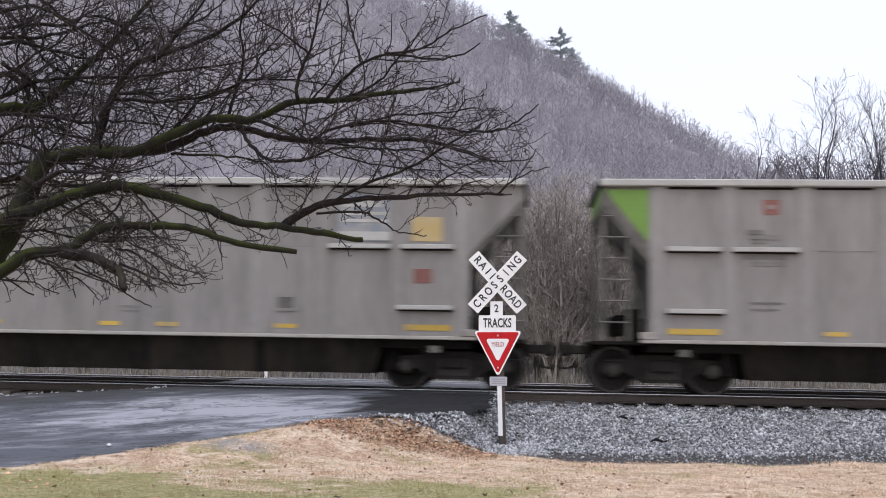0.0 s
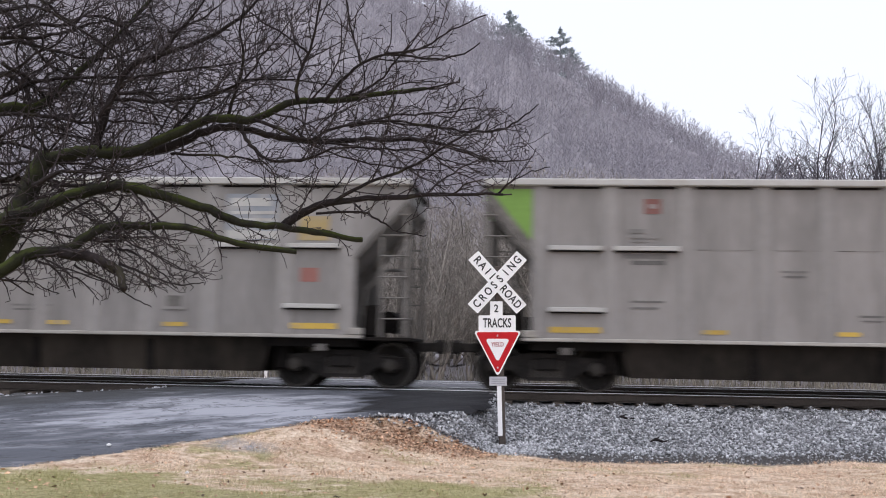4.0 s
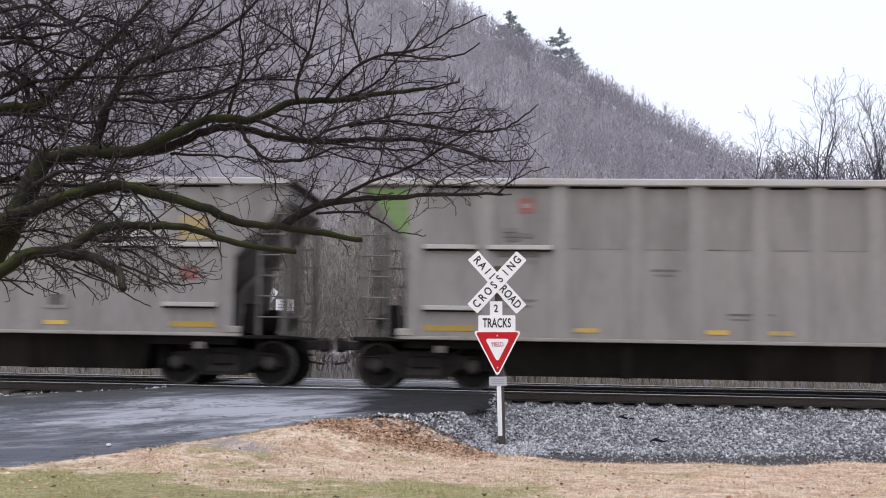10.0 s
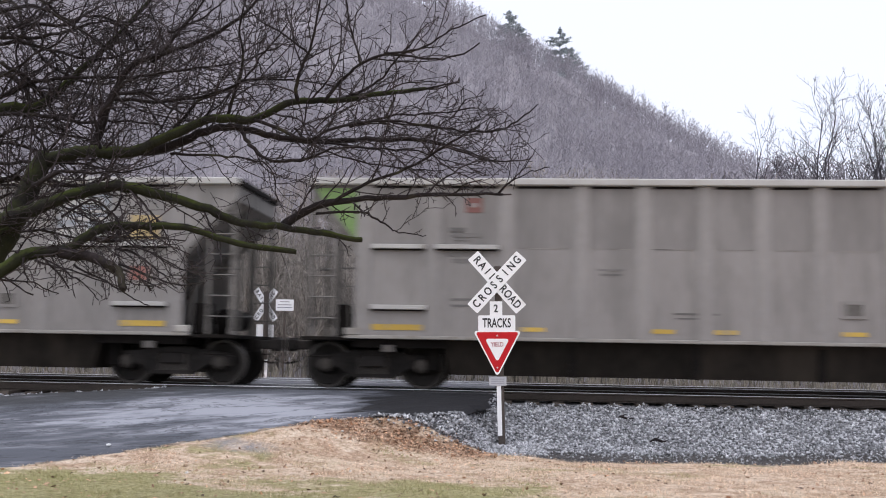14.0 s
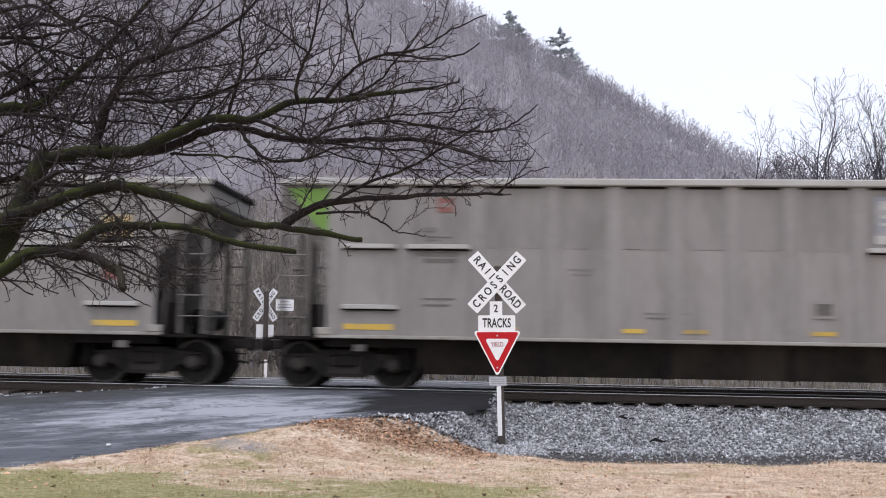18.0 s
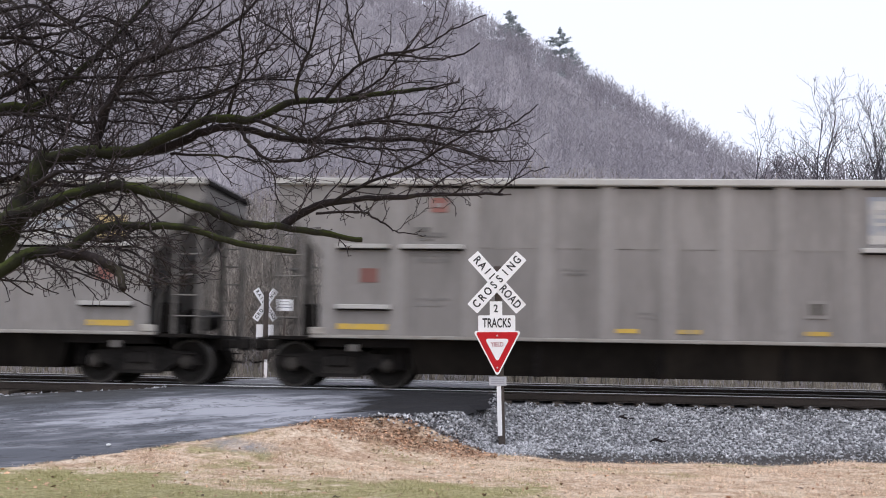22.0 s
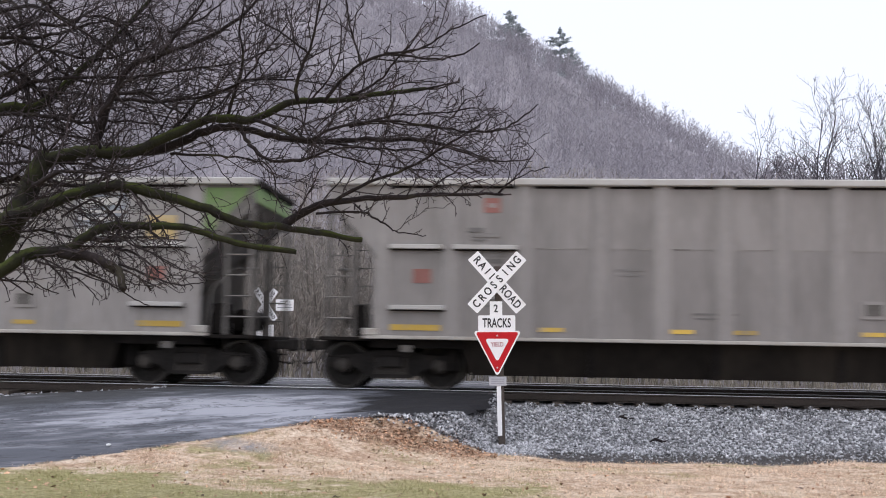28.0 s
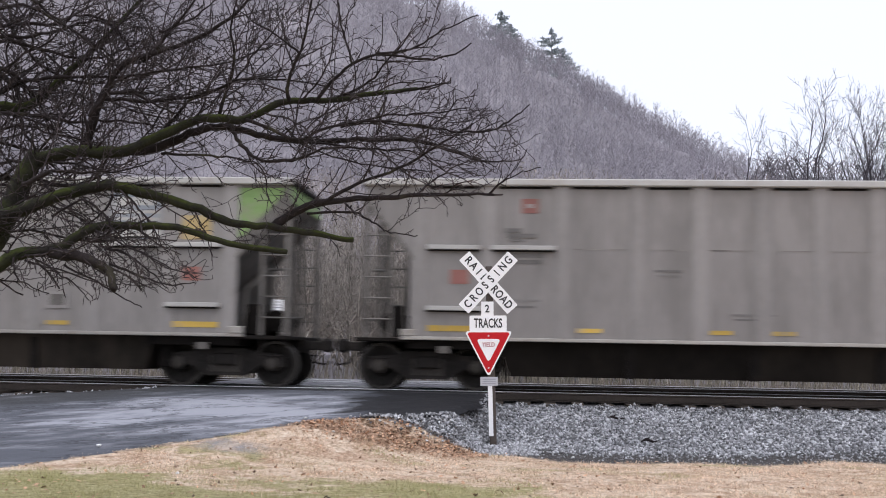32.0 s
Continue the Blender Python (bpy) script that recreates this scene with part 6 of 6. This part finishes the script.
build_ground()
build_road()
build_track(0.0, "near railway track with rusty rails on dark ties")
build_track(4.3, "second railway track behind the train")
TRAIN = build_train()
build_crossbuck()
build_far_crossbuck()
build_small_signs()
build_fruit_tree()
build_woods()
build_brush()
build_weeds()
for place in range(15):
    sx = -9.5 + 1.05 * place + random.uniform(-0.35, 0.35)
    sy = random.uniform(13.0, 16.0)
    if -10.5 < sx < -6.6:
        continue
    if sy > 13.9 or not float(road_left(sy)) - 0.5 < sx < float(road_right(sy)) + 0.5:
        build_shrub(sx, sy, random.uniform(2.6, 4.6), 60 + place)
build_bare_tree(13.95, 44.0, 15.4, 40, 1, "bare grey tree against the white sky")
build_bare_tree(19.4, 48.0, 18.8, 22, 1, "bare grey tree against the white sky")
build_bare_tree(22.0, 50.0, 19.0, 23, 3, "bare grey tree against the white sky")
build_bare_tree(22.1, 54.0, 17.3, 25, 2, "bare grey tree against the white sky")
build_bare_tree(22.1, 47.0, 16.5, 26, 3, "bare grey tree against the white sky")
build_bare_tree(20.8, 58.0, 16.4, 27, 1, "bare grey tree against the white sky")
build_pine(-13.0, 540.0, 26.0, 31)
build_pine(13.6, 530.0, 28.0, 32)
build_pine(19.5, 522.0, 21.0, 33)
build_pine(-8.0, 531.0, 19.0, 34)
build_stones()
build_grass()
build_scraps()


# ---- what moves ----
DRIFT_CURVE = (-4.406e-5, 1.5802e-2, -0.60897, -0.004)


def passed(t):
    """Metres that the train has gone by t seconds; it slows a little on the way."""
    return PITCH * t - float(np.polyval(DRIFT_CURVE, t))


def motions():
    for n, car in TRAIN:
        shift = 8.65 + PITCH * n + (0.43 if n >= 24 else 0.0)
        walk(car, [(t, pose(shift - passed(t), 0, 0)) for t in [k * 1.0 for k in range(33)]])
    keyed = {}
    for _, car in TRAIN:
        for truck in car.children:
            if not truck.name.startswith("truck"):
                continue
            for wheel in truck.children:
                if not wheel.name.startswith("wheelset"):
                    continue
                place = round(wheel.location.x, 2)
                if place not in keyed:
                    walk(wheel, [(k / 30, pose(place, 0, WHEEL_R, 0, -math.degrees(passed(k / 30) / WHEEL_R) % 360, 0)) for k in range(961)])
                    keyed[place] = wheel.animation_data
                else:
                    wheel.rotation_mode = "QUATERNION"
                    wheel.animation_data_create()
                    wheel.animation_data.action = keyed[place].action
                    wheel.animation_data.action_slot = keyed[place].action_slot


motions()
